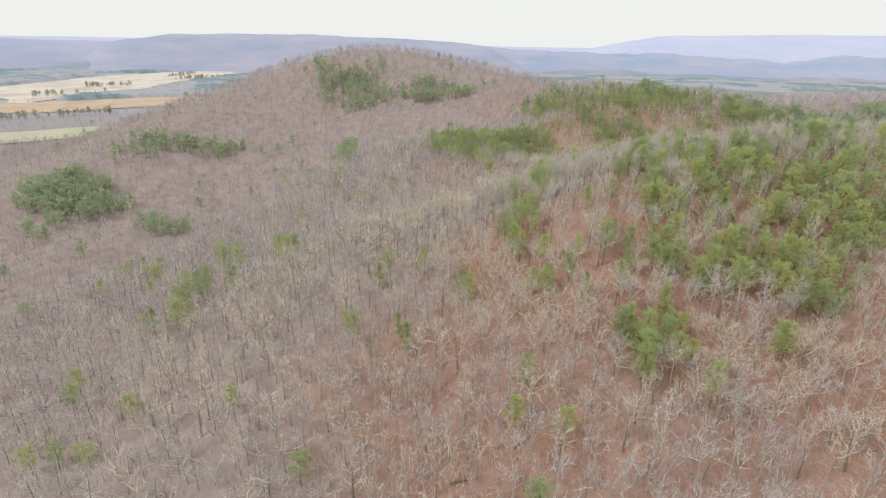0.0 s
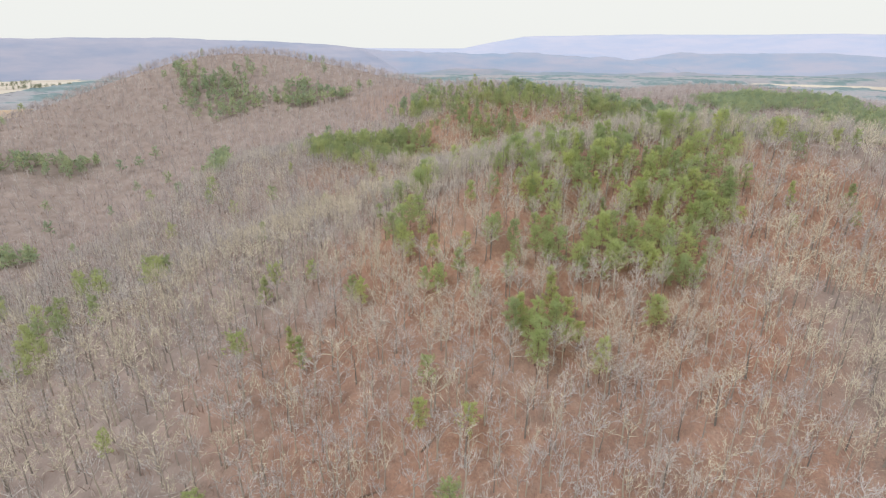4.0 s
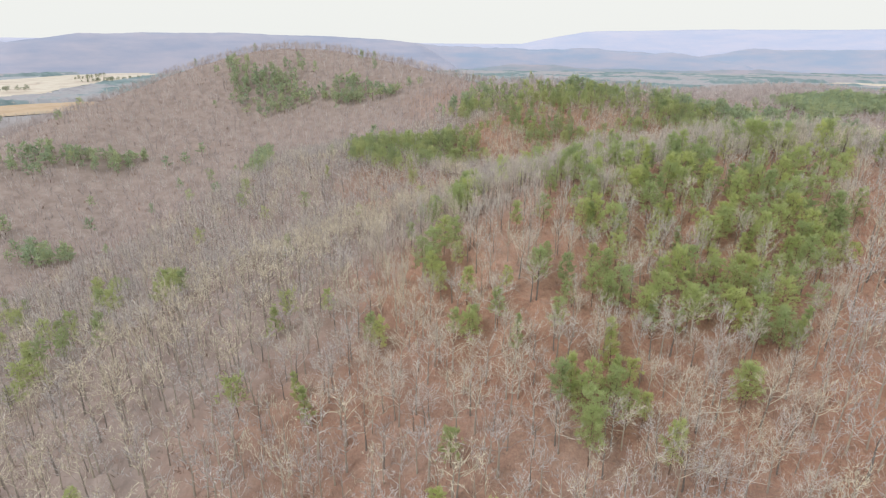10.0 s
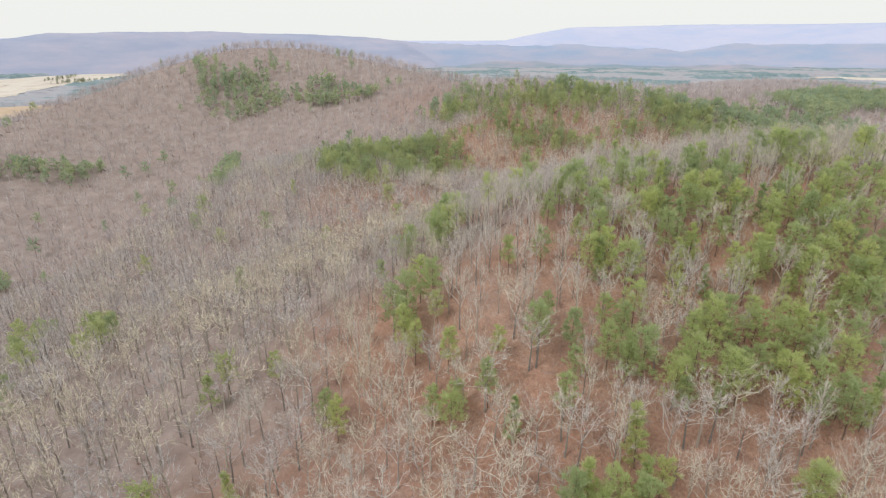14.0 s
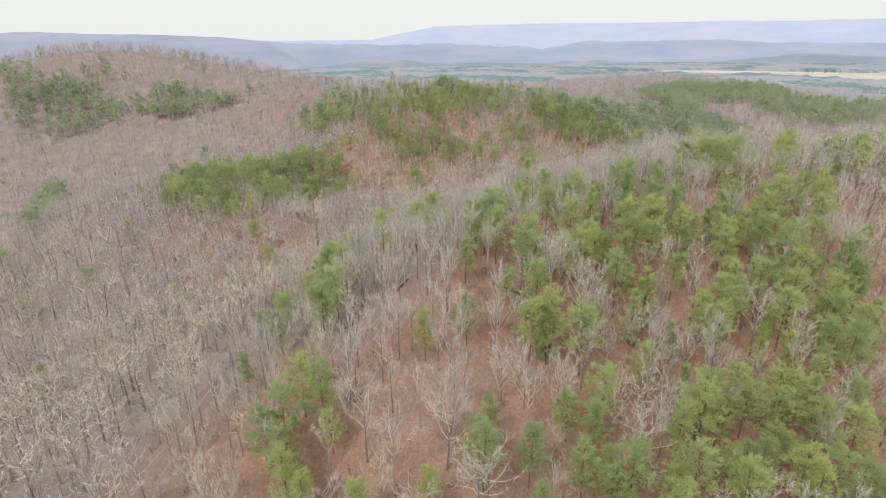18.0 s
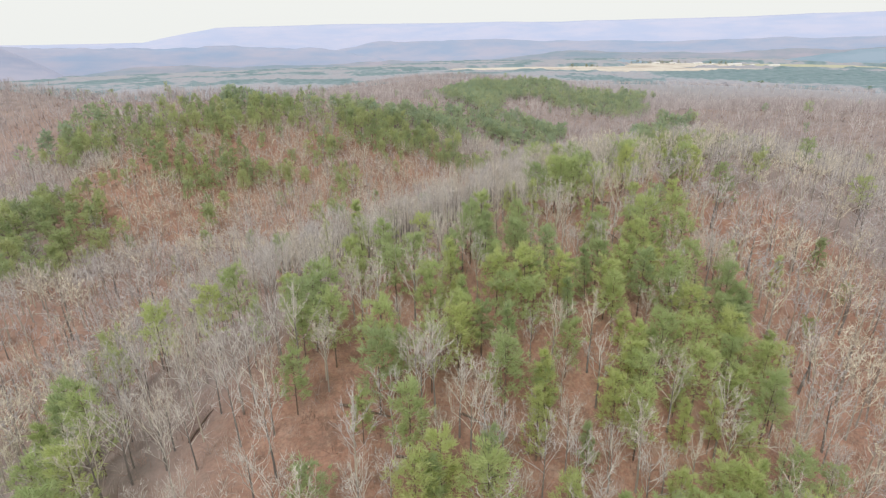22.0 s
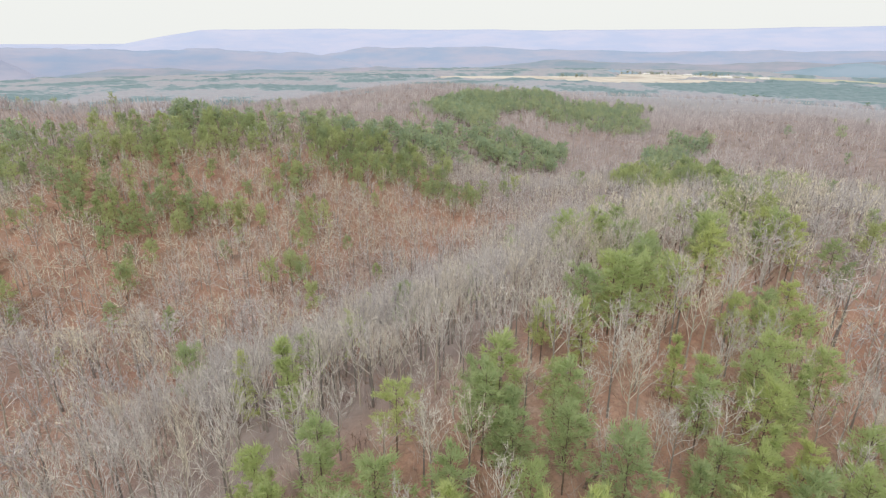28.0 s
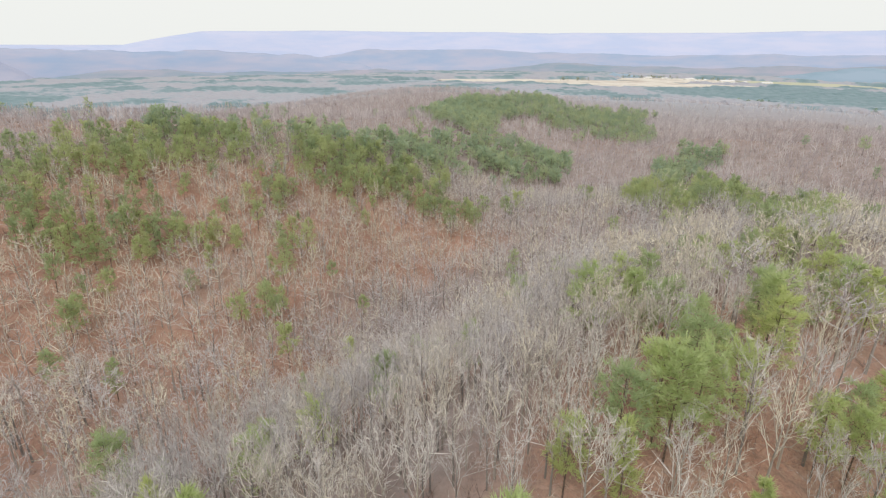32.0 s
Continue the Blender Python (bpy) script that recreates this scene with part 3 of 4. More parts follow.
DRAW_STANDS = [
    (-100, 386, 19.5, 15.5, -76, 0.68),
    (-75, 425, 32.9, 17.2, 19, 0.54),
    (-35, 410, 20.5, 13, 38, 0.47),
    (-74, 420, 19, 7.5, -74, 0.81),
    (-56, 440, 10.8, 8.1, 80, 0.68),
    (-77, 403, 11.6, 5.6, -72, 0.68),
    (-68, 408, 12.8, 8, -72, 0.81),
    (-45, 408, 14.1, 9.3, -66, 0.74),
    (-30, 414, 9.2, 7.5, -86, 0.54),
    (-4, 410, 12.4, 6.6, 78, 0.68),
    (8, 429, 10.9, 6, 77, 0.54),
    (-6, 375, 14, 3.8, 90, 0.68),
    (-62, 377, 9.8, 5.9, -39, 0.47),
    (-39, 426, 10.4, 8.3, 33, 0.41),
    (-53, 410, 31.8, 23.4, -7, 0.41),
    (-71, 420, 26.4, 16.6, -65, 0.47),
]
SUMMIT_STANDS = [
    (-370, 575, 58.3, 35, -18, 0.83),
    (-290, 567, 44.2, 26.2, -9, 0.68),
    (-425, 596, 44.7, 15.6, 8, 0.6),
    (194, 739, 133.7, 29.6, 69, 1.08),
    (148, 580, 63.7, 35.4, 46, 0.94),
    (185, 591, 59.7, 20.9, 61, 0.94),
    (239, 835, 105.3, 50.6, 48, 1.22),
    (425, 885, 174.3, 44.7, 35, 0.8),
    (411, 800, 110.5, 44.8, 48, 0.6),
    (366, 954, 136.3, 37.8, 50, 0.7),
    (-58, 1534, 96.3, 49, -78, 0.47),
    (1420, 1420, 400, 330, -44, 1),
    (342, 2290, 134, 108, -10, 0.5),
    (-597, 2045, 270, 162, 17, 0.35),
]
RIDGE_STANDS = [
    (-22, 173, 4.5, 3.8, 68, 0.67),
    (-41, 173, 5.1, 3.5, -49, 0.56),
    (-51, 173, 6.5, 3.9, -51, 0.62),
    (-14, 167, 5.9, 3.5, 60, 0.67),
    (-69, 168, 4.3, 3.5, -46, 0.67),
    (-33, 184, 4.5, 3.5, -69, 0.4),
    (-33, 197, 5.7, 4, -79, 0.67),
    (-58, 217, 19.7, 5.3, -67, 0.9),
    (-65, 204, 11.2, 3.5, -52, 0.62),
    (-25, 208, 6.5, 4.2, -76, 0.67),
    (246, 501, 69.8, 19.5, 52, 1.25),
    (169, 418, 48.6, 11.8, 54, 0.81),
    (192, 413, 38.6, 10.8, 44, 0.94),
    (169, 368, 24, 7.1, 41, 0.81),
    (168, 345, 30.5, 10.3, 39, 0.94),
    (117, 318, 6.1, 3.5, 42, 0.68),
]
RIDGE_OUTER_STANDS = [
    (34, 228, 15.5, 7.8, 38, 0.81),
    (49, 231, 17.1, 5.4, 44, 0.78),
    (20, 226, 8.1, 5, 35, 0.67),
    (60, 250, 12.2, 5.3, 32, 0.67),
    (4, 219, 7.8, 3.9, -10, 0.62),
    (-26, 231, 10.9, 5.7, -58, 0.56),
    (-13, 216, 4.7, 3.7, 62, 0.56),
    (56, 207, 9.8, 4.2, 13, 0.56),
    (-56, 242, 21.7, 3.5, -61, 0.4),
    (44, 234, 8.4, 4.5, 35, 0.67),
    (19, 241, 6.9, 4.6, 12, 0.56),
    (14, 224, 23.4, 11.7, 19, 0.67),
    (-12, 219, 18.5, 12.6, 37, 0.28),
    (39, 233, 14.2, 10.1, 58, 0.67),
    (56, 231, 14.7, 4.8, 70, 0.62),
    (5, 242, 21.2, 11.3, 13, 0.22),
]
RIDGE_FAR_STANDS = [
    (42, 248, 12.1, 6, 48, 0.56),
    (-12, 190, 10, 6.4, 77, 0.73),
    (0, 192, 12.6, 5.2, 87, 0.67),
    (13, 201, 12, 6, 77, 0.78),
    (28, 205, 12.7, 7.7, 72, 0.9),
    (41, 210, 15.6, 8, 69, 0.9),
    (51, 204, 7.9, 3.9, 56, 0.67),
    (88, 296, 23.3, 16.5, 30, 0.22),
]
STANDS = WEST_STANDS + WEST_OUTER_STANDS + FRONT_STANDS + SPUR_STANDS + SADDLE_STANDS + HILL_STANDS + HILL_OUTER_STANDS + DRAW_STANDS + SUMMIT_STANDS + RIDGE_STANDS + RIDGE_OUTER_STANDS + RIDGE_FAR_STANDS
# glades: middle x, y, half widths, turn in degrees
GLADES = [
    (-23, 200, 6.4, 5.8, 84),
    (6, 208, 9.9, 3.5, 16),
    (-34, 174, 5.4, 5, -29),
    (-38, 182, 4.7, 3.7, -33),
    (25, 211, 6.5, 3.5, 19),
    (-22, 201, 6.3, 4.9, 87),
    (3, 209, 8.4, 4.7, 1),
    (42, 214, 7.2, 3.5, 18),
    (60, 225, 10, 3.5, 42),
    (89, 244, 10.3, 3.5, 40),
    (-17, 210, 3.8, 3.7, -85),
    (-2, 193, 3.6, 3.5, 47),
    (-23, 156, 5, 4.5, 26),
    (-32, 202, 9.3, 6.9, 6),
    (3, 214, 9.8, 3.9, 16),
    (12, 231, 5.9, 3.5, -2),
    (-6, 223, 3.9, 3.5, 72),
    (3, 214, 4.2, 3.5, -10),
    (-13, 241, 5.3, 3.5, -39),
    (36, 216, 5, 3.5, 18),
]
# clearings of the plain: middle x, y, half length, half width, turn of the length from +x, material, label
FIELDS = [
    (-902, 466, 162, 57, 62, PASTURE, "pale green pasture below the wooded hill"),
    (-1222, 736, 284, 101, 62, RUSSET, "russet winter field on the plain"),
    (-1796, 1330, 756, 202, 115, STRAW, "straw-coloured winter field on the plain"),
    (-1552, 932, 202, 108, 62, STRAW, "straw-coloured winter field on the plain"),
    (850, 2200, 250, 130, -24, STRAW, "narrow straw-coloured field among far woods"),
    (1190, 1970, 280, 190, -34, STRAW, "cream-coloured field below the farm"),
    (1560, 2110, 220, 150, -36, STRAW, "pale open ground around the farm"),
    (1500, 1800, 140, 90, -40, STRAW, "cream-coloured strip of field below the farm"),
    (1930, 1830, 240, 150, -48, PASTURE, "pale green field on the plain"),
]
rng = np.random.default_rng(11)


def in_field(x, y, grow=1.0):
    hit = np.zeros(np.shape(x), bool)
    for fx, fy, rl, rw, turn, _, _ in FIELDS:
        c, s = math.cos(radians(turn)), math.sin(radians(turn))
        u, v = (c * (x - fx) + s * (y - fy)) / rl, (-s * (x - fx) + c * (y - fy)) / rw
        hit |= np.abs(u) ** 3 + np.abs(v) ** 3 < grow
    return hit


def openness(x, y):
    """Glades on the spur, where the red litter shows."""
    p = np.zeros(np.shape(x))
    for sx, sy, ra, rb, turn in GLADES:
        c, s = math.cos(radians(turn)), math.sin(radians(turn))
        u, v = (c * (x - sx) + s * (y - sy)) / ra, (-s * (x - sx) + c * (y - sy)) / rb
        p = np.maximum(p, np.clip(1.8 - 1.5 * (u * u + v * v), 0, 1))
    return p


def pine_share(x, y):
    p = np.where(np.hypot(x, y) < 800, 0.014, 0.004)
    # ragged edges
    big = np.clip((np.hypot(x, y - 200) - 120) / 300, 0, 1)
    x, y = (x + 2.5 * np.sin(y / 6.1 + 1.3 * np.sin(x / 7.7)) + big * (9 * np.sin(y / 17 + 1.6 * np.sin(x / 23)) + 13 * np.sin(y / 41 + x / 67)),
            y + 2.5 * np.sin(x / 5.3 + 1.3 * np.sin(y / 8.9)) + big * (9 * np.sin(x / 15 + 1.6 * np.sin(y / 27)) + 13 * np.sin(x / 47 - y / 61)))
    for sx, sy, ra, rb, turn, share in STANDS:
        c, s = math.cos(radians(turn)), math.sin(radians(turn))
        u, v = (c * (x - sx) + s * (y - sy)) / ra, (-s * (x - sx) + c * (y - sy)) / rb
        p = np.maximum(p, share * np.clip(2.0 - 1.5 * (u * u + v * v), 0, 1))
    clump = np.sin(x / 5.3 + 1.7 * np.sin(y / 8.7)) * np.sin(y / 6.1 + 1.9 * np.sin(x / 9.9)) + 0.5 * np.sin(x / 13.0 + 2.0 * np.sin(y / 17.0))
    near = np.exp(-((x * x + (y - 330) ** 2) / (700.0 ** 2)))
    return p * np.clip(0.95 + 0.55 * clump * near, 0.1, 1.3)


LINE = np.array([(0, 0), (-4, 35), (-13, 69), (-25, 113), (-21, 152), (-10, 191), (0, 217), (14, 256)], float)


def off_line(x, y):
    """Distance in plan from the line of flight."""
    d = np.full(np.shape(x), 1e9)
    for (ax, ay), (bx, by) in zip(LINE, LINE[1:]):
        k = np.clip(((x - ax) * (bx - ax) + (y - ay) * (by - ay)) / ((bx - ax) ** 2 + (by - ay) ** 2), 0, 1)
        d = np.minimum(d, np.hypot(x - ax - k * (bx - ax), y - ay - k * (by - ay)))
    return d


def scatter(step, r0, r1):
    """Jittered places in a ring round the flight, in the half of the land that it looks over."""
    n = int((r1 + 170) / step) + 2
    g = (np.arange(-n, n + 1) * step)
    x, y = np.meshgrid(g, g)
    x, y = x.ravel() + rng.uniform(-0.46, 0.46, x.size) * step, y.ravel() + 160 + rng.uniform(-0.46, 0.46, x.size) * step
    d = off_line(x, y)
    az = np.degrees(np.arctan2(-x, y + 80))
    ok = (d >= r0) & (d < r1) & (az < 72) & (az > -66) & (y > 25)
    ok &= ~in_field(x, y)
    return x[ok], y[ok]


def stand_rows(x, y, kinds, lo, hi, tint):
    n = len(x)
    return np.c_[x, y, land(x, y), rng.uniform(lo, hi, n), rng.uniform(0, 6.28, n), tint, rng.integers(0, kinds, n)]


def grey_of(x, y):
    """Warm pale bark on red-litter slopes, greyer down in the valleys, greyest on one flank."""
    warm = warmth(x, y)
    flank_grey = 0.45 * np.exp(-(((x - 110) / 45) ** 2 + ((y - 185) / 65) ** 2))
    return np.clip(0.76 + flank_grey - 0.46 * warm + rng.normal(0, 0.2, len(x)), 0.02, 0.97)


MIDDLE_BARE = [bare_tree(60 + k, 12.5, 1.3 if k < 3 else 2.0, fine=False) for k in range(6)]
BARE = [[bare_tree(k, 12.5, 1.0 if k < 3 else 1.32) for k in range(6)]] + [[fan_tree(100 * lod + k, 12.5, lod) for k in range(6)] for lod in (1, 2, 3)]
PINE = [[pine_tree(50 + 100 * lod + k, 12.0, lod, young=(k == 5)) for k in range(6)] for lod in range(4)]

# the pines that stand out by themselves: x, y, scale
FRONT_PINES = [
    (-79.4, 85.7, 0.91),
    (-110.8, 94.6, 0.86),
    (-30, 107.9, 0.97),
    (-18.2, 109.1, 0.88),
    (-31, 120.6, 0.85),
    (-70, 126.9, 0.97),
    (-4.1, 131.1, 1.17),
    (12.9, 132.7, 1.12),
    (-11, 135.5, 1.11),
    (3.5, 138.2, 0.9),
    (0.7, 139.9, 1.02),
    (-0.6, 143.9, 0.93),
    (-35, 147.4, 0.89),
    (-62.2, 147.4, 0.86),
    (-39.6, 160.3, 0.9),
]
SPUR_PINES = [
    (4.9, 207.3, 1.17),
    (-14.3, 208.7, 1.13),
    (28.1, 209.1, 1.13),
    (41.5, 209.6, 1.12),
    (-26, 211.1, 0.89),
    (-10.4, 212.2, 0.94),
    (-5.5, 212.5, 1.06),
    (-0.4, 214.7, 1.1),
    (8.3, 214.8, 1.14),
    (-12.4, 215.9, 1.15),
    (4.9, 218.5, 0.85),
    (30.9, 219.6, 1.05),
    (-19.4, 219.7, 1.08),
    (14.8, 219.7, 1.01),
    (22.7, 220.7, 0.89),
    (10.3, 221.3, 1),
    (-24.1, 222.1, 0.85),
    (-2.4, 223.6, 1.18),
    (47.2, 223.6, 1.15),
    (31.7, 223.7, 1.03),
    (3.6, 223.9, 0.93),
    (15.2, 224.2, 1.17),
    (22, 224.6, 1.04),
    (40.1, 224.7, 1.16),
    (-22, 224.8, 1.14),
]
BROW_PINES = [
    (10.6, 226.3, 1.01),
    (30.3, 228.2, 0.98),
    (54, 228.8, 1.05),
    (37.6, 229.2, 0.98),
    (46, 229.6, 0.88),
    (-24.1, 229.9, 0.94),
    (22.4, 230.7, 1.13),
    (-31.6, 230.8, 0.84),
    (12, 231.9, 0.84),
    (68.7, 233.6, 1.06),
    (-25.7, 233.8, 0.93),
    (-2.8, 234.9, 1.02),
    (45.5, 235.5, 1),
    (87.1, 235.8, 0.95),
    (-48.4, 237.3, 1.2),
    (-12.1, 237.4, 0.89),
    (37.2, 237.4, 0.98),
    (-56, 238.2, 0.9),
    (-39.9, 238.7, 1.06),
    (55.1, 239.5, 0.92),
    (47.3, 239.7, 0.96),
    (20.9, 240.5, 1.1),
    (-13.4, 241.5, 0.94),
    (63, 241.9, 1.03),
    (-35.6, 242.9, 1.16),
    (39.1, 244.5, 0.86),
    (1.8, 245.6, 0.84),
    (11.4, 246.2, 0.91),
    (14.8, 246.7, 1.11),
    (66, 248.9, 1.05),
]
CREST_PINES = [
    (60.5, 251.5, 0.91),
    (30.5, 253.2, 0.95),
    (64.7, 254.9, 0.89),
    (69.9, 255.1, 0.99),
    (25.5, 256.1, 0.84),
    (32.6, 257.6, 1.08),
    (42.4, 257.6, 1.16),
    (-9, 259, 1.18),
    (48.6, 264.9, 1.1),
    (61.9, 265.7, 1.18),
    (54.5, 266.3, 0.83),
    (97.6, 269.4, 0.93),
    (65.6, 269.5, 1.19),
    (-16.4, 270.5, 1.11),
    (53.1, 270.7, 0.98),
    (89.7, 272.1, 1.18),
    (67, 273.4, 1.06),
    (90, 276.2, 1.13),
    (54.2, 277.5, 0.93),
    (87.1, 278, 0.89),
    (-6.3, 278.5, 0.99),
]
DRAW_PINES = [
    (124.4, 281.5, 0.87),
    (51.1, 282.1, 0.97),
    (44.2, 282.9, 1.19),
    (2.1, 283, 0.95),
    (89.8, 284.3, 0.82),
    (94.6, 284.4, 0.84),
    (-4.5, 289.4, 0.88),
    (13.1, 289.4, 1.12),
    (54.7, 289.5, 0.96),
    (59.6, 289.9, 0.93),
    (-19.3, 290.6, 0.86),
    (-27.8, 293.9, 1.19),
    (30, 296.7, 0.98),
    (82.1, 301.4, 0.9),
    (26.9, 307.7, 0.84),
    (27.2, 322.1, 0.84),
    (1.7, 323.3, 0.88),
    (57.2, 332.8, 1.08),
    (-39.6, 340.8, 0.88),
    (14.1, 341.1, 0.84),
    (74.7, 343.7, 1.01),
    (-56.2, 353.7, 0.91),
]
LONE_PINES = FRONT_PINES + SPUR_PINES + BROW_PINES + CREST_PINES + DRAW_PINES
rows_bare, rows_pine = [[], [], [], []], [[], [], [], []]
for lod, (step, r0, r1) in enumerate([(4.8, 0, 62), (5.3, 62, 270), (8.5, 270, 930), (17.0, 930, 1500)]):
    x, y = scatter(step, r0, r1)
    thin = rng.uniform(size=len(x)) < 0.97 - 0.5 * openness(x, y)
    x, y = x[thin], y[thin]
    clear_of = np.ones(len(x), bool)
    for px, py, _ in LONE_PINES:
        clear_of &= np.hypot(x - px, y - py) > 3.4
    x, y = x[clear_of], y[clear_of]
    if lod < 2:
        seen = y > np.where(x < -50, 56, 76)
        x, y = x[seen], y[seen]
    p = rng.uniform(size=len(x)) < pine_share(x, y)
    grow = (1.0, 1.0, 0.95, 0.8)[lod]
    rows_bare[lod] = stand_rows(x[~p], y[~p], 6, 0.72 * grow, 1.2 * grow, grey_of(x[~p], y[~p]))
    rows_pine[lod] = stand_rows(x[p], y[p], 6, (0.68, 0.6, 0.6, 0.7)[lod] * grow, (1.18, 1.06, 1.15, 1.35)[lod] * grow, rng.uniform(0, 1, p.sum()))


# the closed canopy of the pine stands on the hills behind
x, y = scatter(6.4, 270, 930)
p = rng.uniform(size=len(x)) < 0.95 * pine_share(x, y) - 0.3
infill_pine = stand_rows(x[p], y[p], 6, 0.6, 1.05, rng.uniform(0, 1, p.sum()))


def take(rows, which):
    return rows[which], rows[~which]


# a thicket of slender trees below the brow of the spur
x, y = scatter(5.6, 0, 128)
p = ((x - 14) / 55) ** 2 + ((y - 288) / 34) ** 2 < rng.uniform(0.5, 1.1, len(x))
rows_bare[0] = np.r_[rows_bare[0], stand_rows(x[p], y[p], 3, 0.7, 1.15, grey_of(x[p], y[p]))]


# middle distance: the foot of the front slope, and the flanks of the spur
foot_bare, rows_bare[0] = take(rows_bare[0], rows_bare[0][:, 1] < 126)
x, y = rows_bare[1][:, 0], rows_bare[1][:, 1]
flank_bare, rows_bare[1] = take(rows_bare[1], (off_line(x, y) < 128) & (y > 84) & (y < 345) & (x < 150))
middle_bare = np.r_[foot_bare, flank_bare]


def split_near(rows, count):
    """The trees on the spur that the flight passes nearest, and the rest."""
    order = np.argsort(np.hypot((rows[:, 0] - 7) * 1.1, rows[:, 1] - 205))
    return rows[order[:count]], rows[order[count:]]


# stout pale oaks on the front slope, slender trees on the spur behind it
front = rows_bare[0][:, 1] + rng.normal(0, 12, len(rows_bare[0])) < 160
rows_bare[0][:, 6] = rows_bare[0][:, 6] % 3 + 3 * front
near_bare, rows_bare[0] = split_near(rows_bare[0], 300)
near_pine, rows_pine[0] = split_near(rows_pine[0], 300 - len(LONE_PINES))


def tree_thing(name, parts, mats, label, group, tint):
    root = new(name)
    for part_name, (v, t), mat in zip(("trunk", "crown"), parts, mats):
        ob = new(part_name, mesh_of(part_name, v, t, [mat], np.full(len(v), tint)))
        ob.parent = root
    return tagged(root, label, "tree", group)


def place_trees(name, templates, mats, rows, labels, group, tint):
    made = {}
    for x, y, z, sc, turn, _, k in rows:
        k = int(k)
        m = Matrix.LocRotScale((x, y, z), Euler((0, 0, turn)), (sc, sc, sc))
        if k not in made:
            made[k] = tree_thing(name, templates[k], mats, labels[k], group, tint)
            made[k].matrix_basis = m
        else:
            ob = copy_thing(made[k], m)
            ob.matrix_basis = m


BARE_LABELS = ["bare grey-barked hardwood tree with ascending limbs", "leafless pale oak with a spreading crown", "slender leafless hardwood in winter woods",
               "bare tan-barked tree above russet leaf litter", "leafless forked tree with fine grey twigs", "tall bare grey tree on the wooded spur"]
PINE_LABELS = ["green pine with a bare lower trunk", "pine with an uneven tufted green crown", "tall green pine among leafless trees",
               "yellow-green pine on the wooded spur", "pine with a rounded feathery crown", "young bushy green pine with low branches"]
place_trees("bare_tree", BARE[0], [TRUNK_BARK, BARK], near_bare, BARE_LABELS, "bare trees on the spur", 0.32)
lone = np.array([(x, y, float(land(np.array(x), np.array(y))), sc, (x * 7.3 + y) % 6.28, 0, i % 6) for i, (x, y, sc) in enumerate(LONE_PINES)])
place_trees("pine_tree", PINE[0], [PINE_BARK, NEEDLES], np.r_[near_pine, lone], PINE_LABELS, "pines on the spur", 0.08)

joined("bare_woods", rows_bare[0], BARE[0], [TRUNK_BARK, BARK], "leafless hardwood trees on the near slope", "woods")
joined("bare_woods", middle_bare, MIDDLE_BARE, [TRUNK_BARK, BARK], "leafless hardwood trees on the flanks of the spur", "woods")
joined("bare_woods", rows_bare[1], BARE[1], [TRUNK_BARK, BARK], "leafless grey woods on the hillsides", "woods")
joined("bare_woods", rows_bare[2], BARE[2], [SLOPE_HAZE_GREY], "leafless grey woods on the far hill", "woods")
joined("bare_woods", rows_bare[3], BARE[3], [SLOPE_HAZE_GREY], "leafless woods on distant slopes", "woods")
joined("pine_woods", rows_pine[0], PINE[0], [PINE_BARK, NEEDLES], "green pines on the near slope", "woods")
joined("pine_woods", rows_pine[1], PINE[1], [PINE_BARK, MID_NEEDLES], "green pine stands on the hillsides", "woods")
joined("pine_woods", rows_pine[2], PINE[2], [PINE_BARK, HAZED_NEEDLES], "dark pine stands on the far hill", "woods")
joined("pine_woods", infill_pine, PINE[3], [PINE_BARK, HAZED_NEEDLES], "closed pine canopy on the hills behind", "woods")
joined("pine_woods", rows_pine[3], PINE[3], [PINE_BARK, FAR_HAZED_NEEDLES], "dark pine stands on distant slopes", "woods")


# ---- undergrowth ----
def brush(seed, lod):
    """A clump of saplings and dead stems."""
    rng2 = np.random.default_rng(seed)
    b = Piece()
    for _ in range((15, 9, 6)[lod]):
        p = np.array([rng2.normal(0, 0.8), rng2.normal(0, 0.8), -0.1])
        q = p + unit(rng2.uniform(0, 6.28), rng2.uniform(0.6, 1.5)) * rng2.uniform(1.2, 4.2)
        b.sliver(p, q, (0.07, 0.16, 0.34)[lod], rng2)
        if lod == 0:
            b.sliver((p + q) / 2, (p + q) / 2 + unit(rng2.uniform(0, 6.28), rng2.uniform(0.2, 1.2)) * rng2.uniform(0.6, 1.6), 0.05, rng2)
    return [b.done()]


for lod, (step, r0, r1, label) in enumerate([(3.6, 0, 62, "russet brush and saplings among the trees"), (5.2, 62, 330, "grey-brown saplings and brush on the hillsides"), (11.0, 330, 800, "grey brush on the far hill")]):
    x, y = scatter(step, r0, r1)
    joined("undergrowth", stand_rows(x, y, 5, 0.5, 1.3, rng.uniform(0, 1, len(x))), [brush(9 * lod + k, lod) for k in range(5)], [BRUSH], label, "undergrowth")


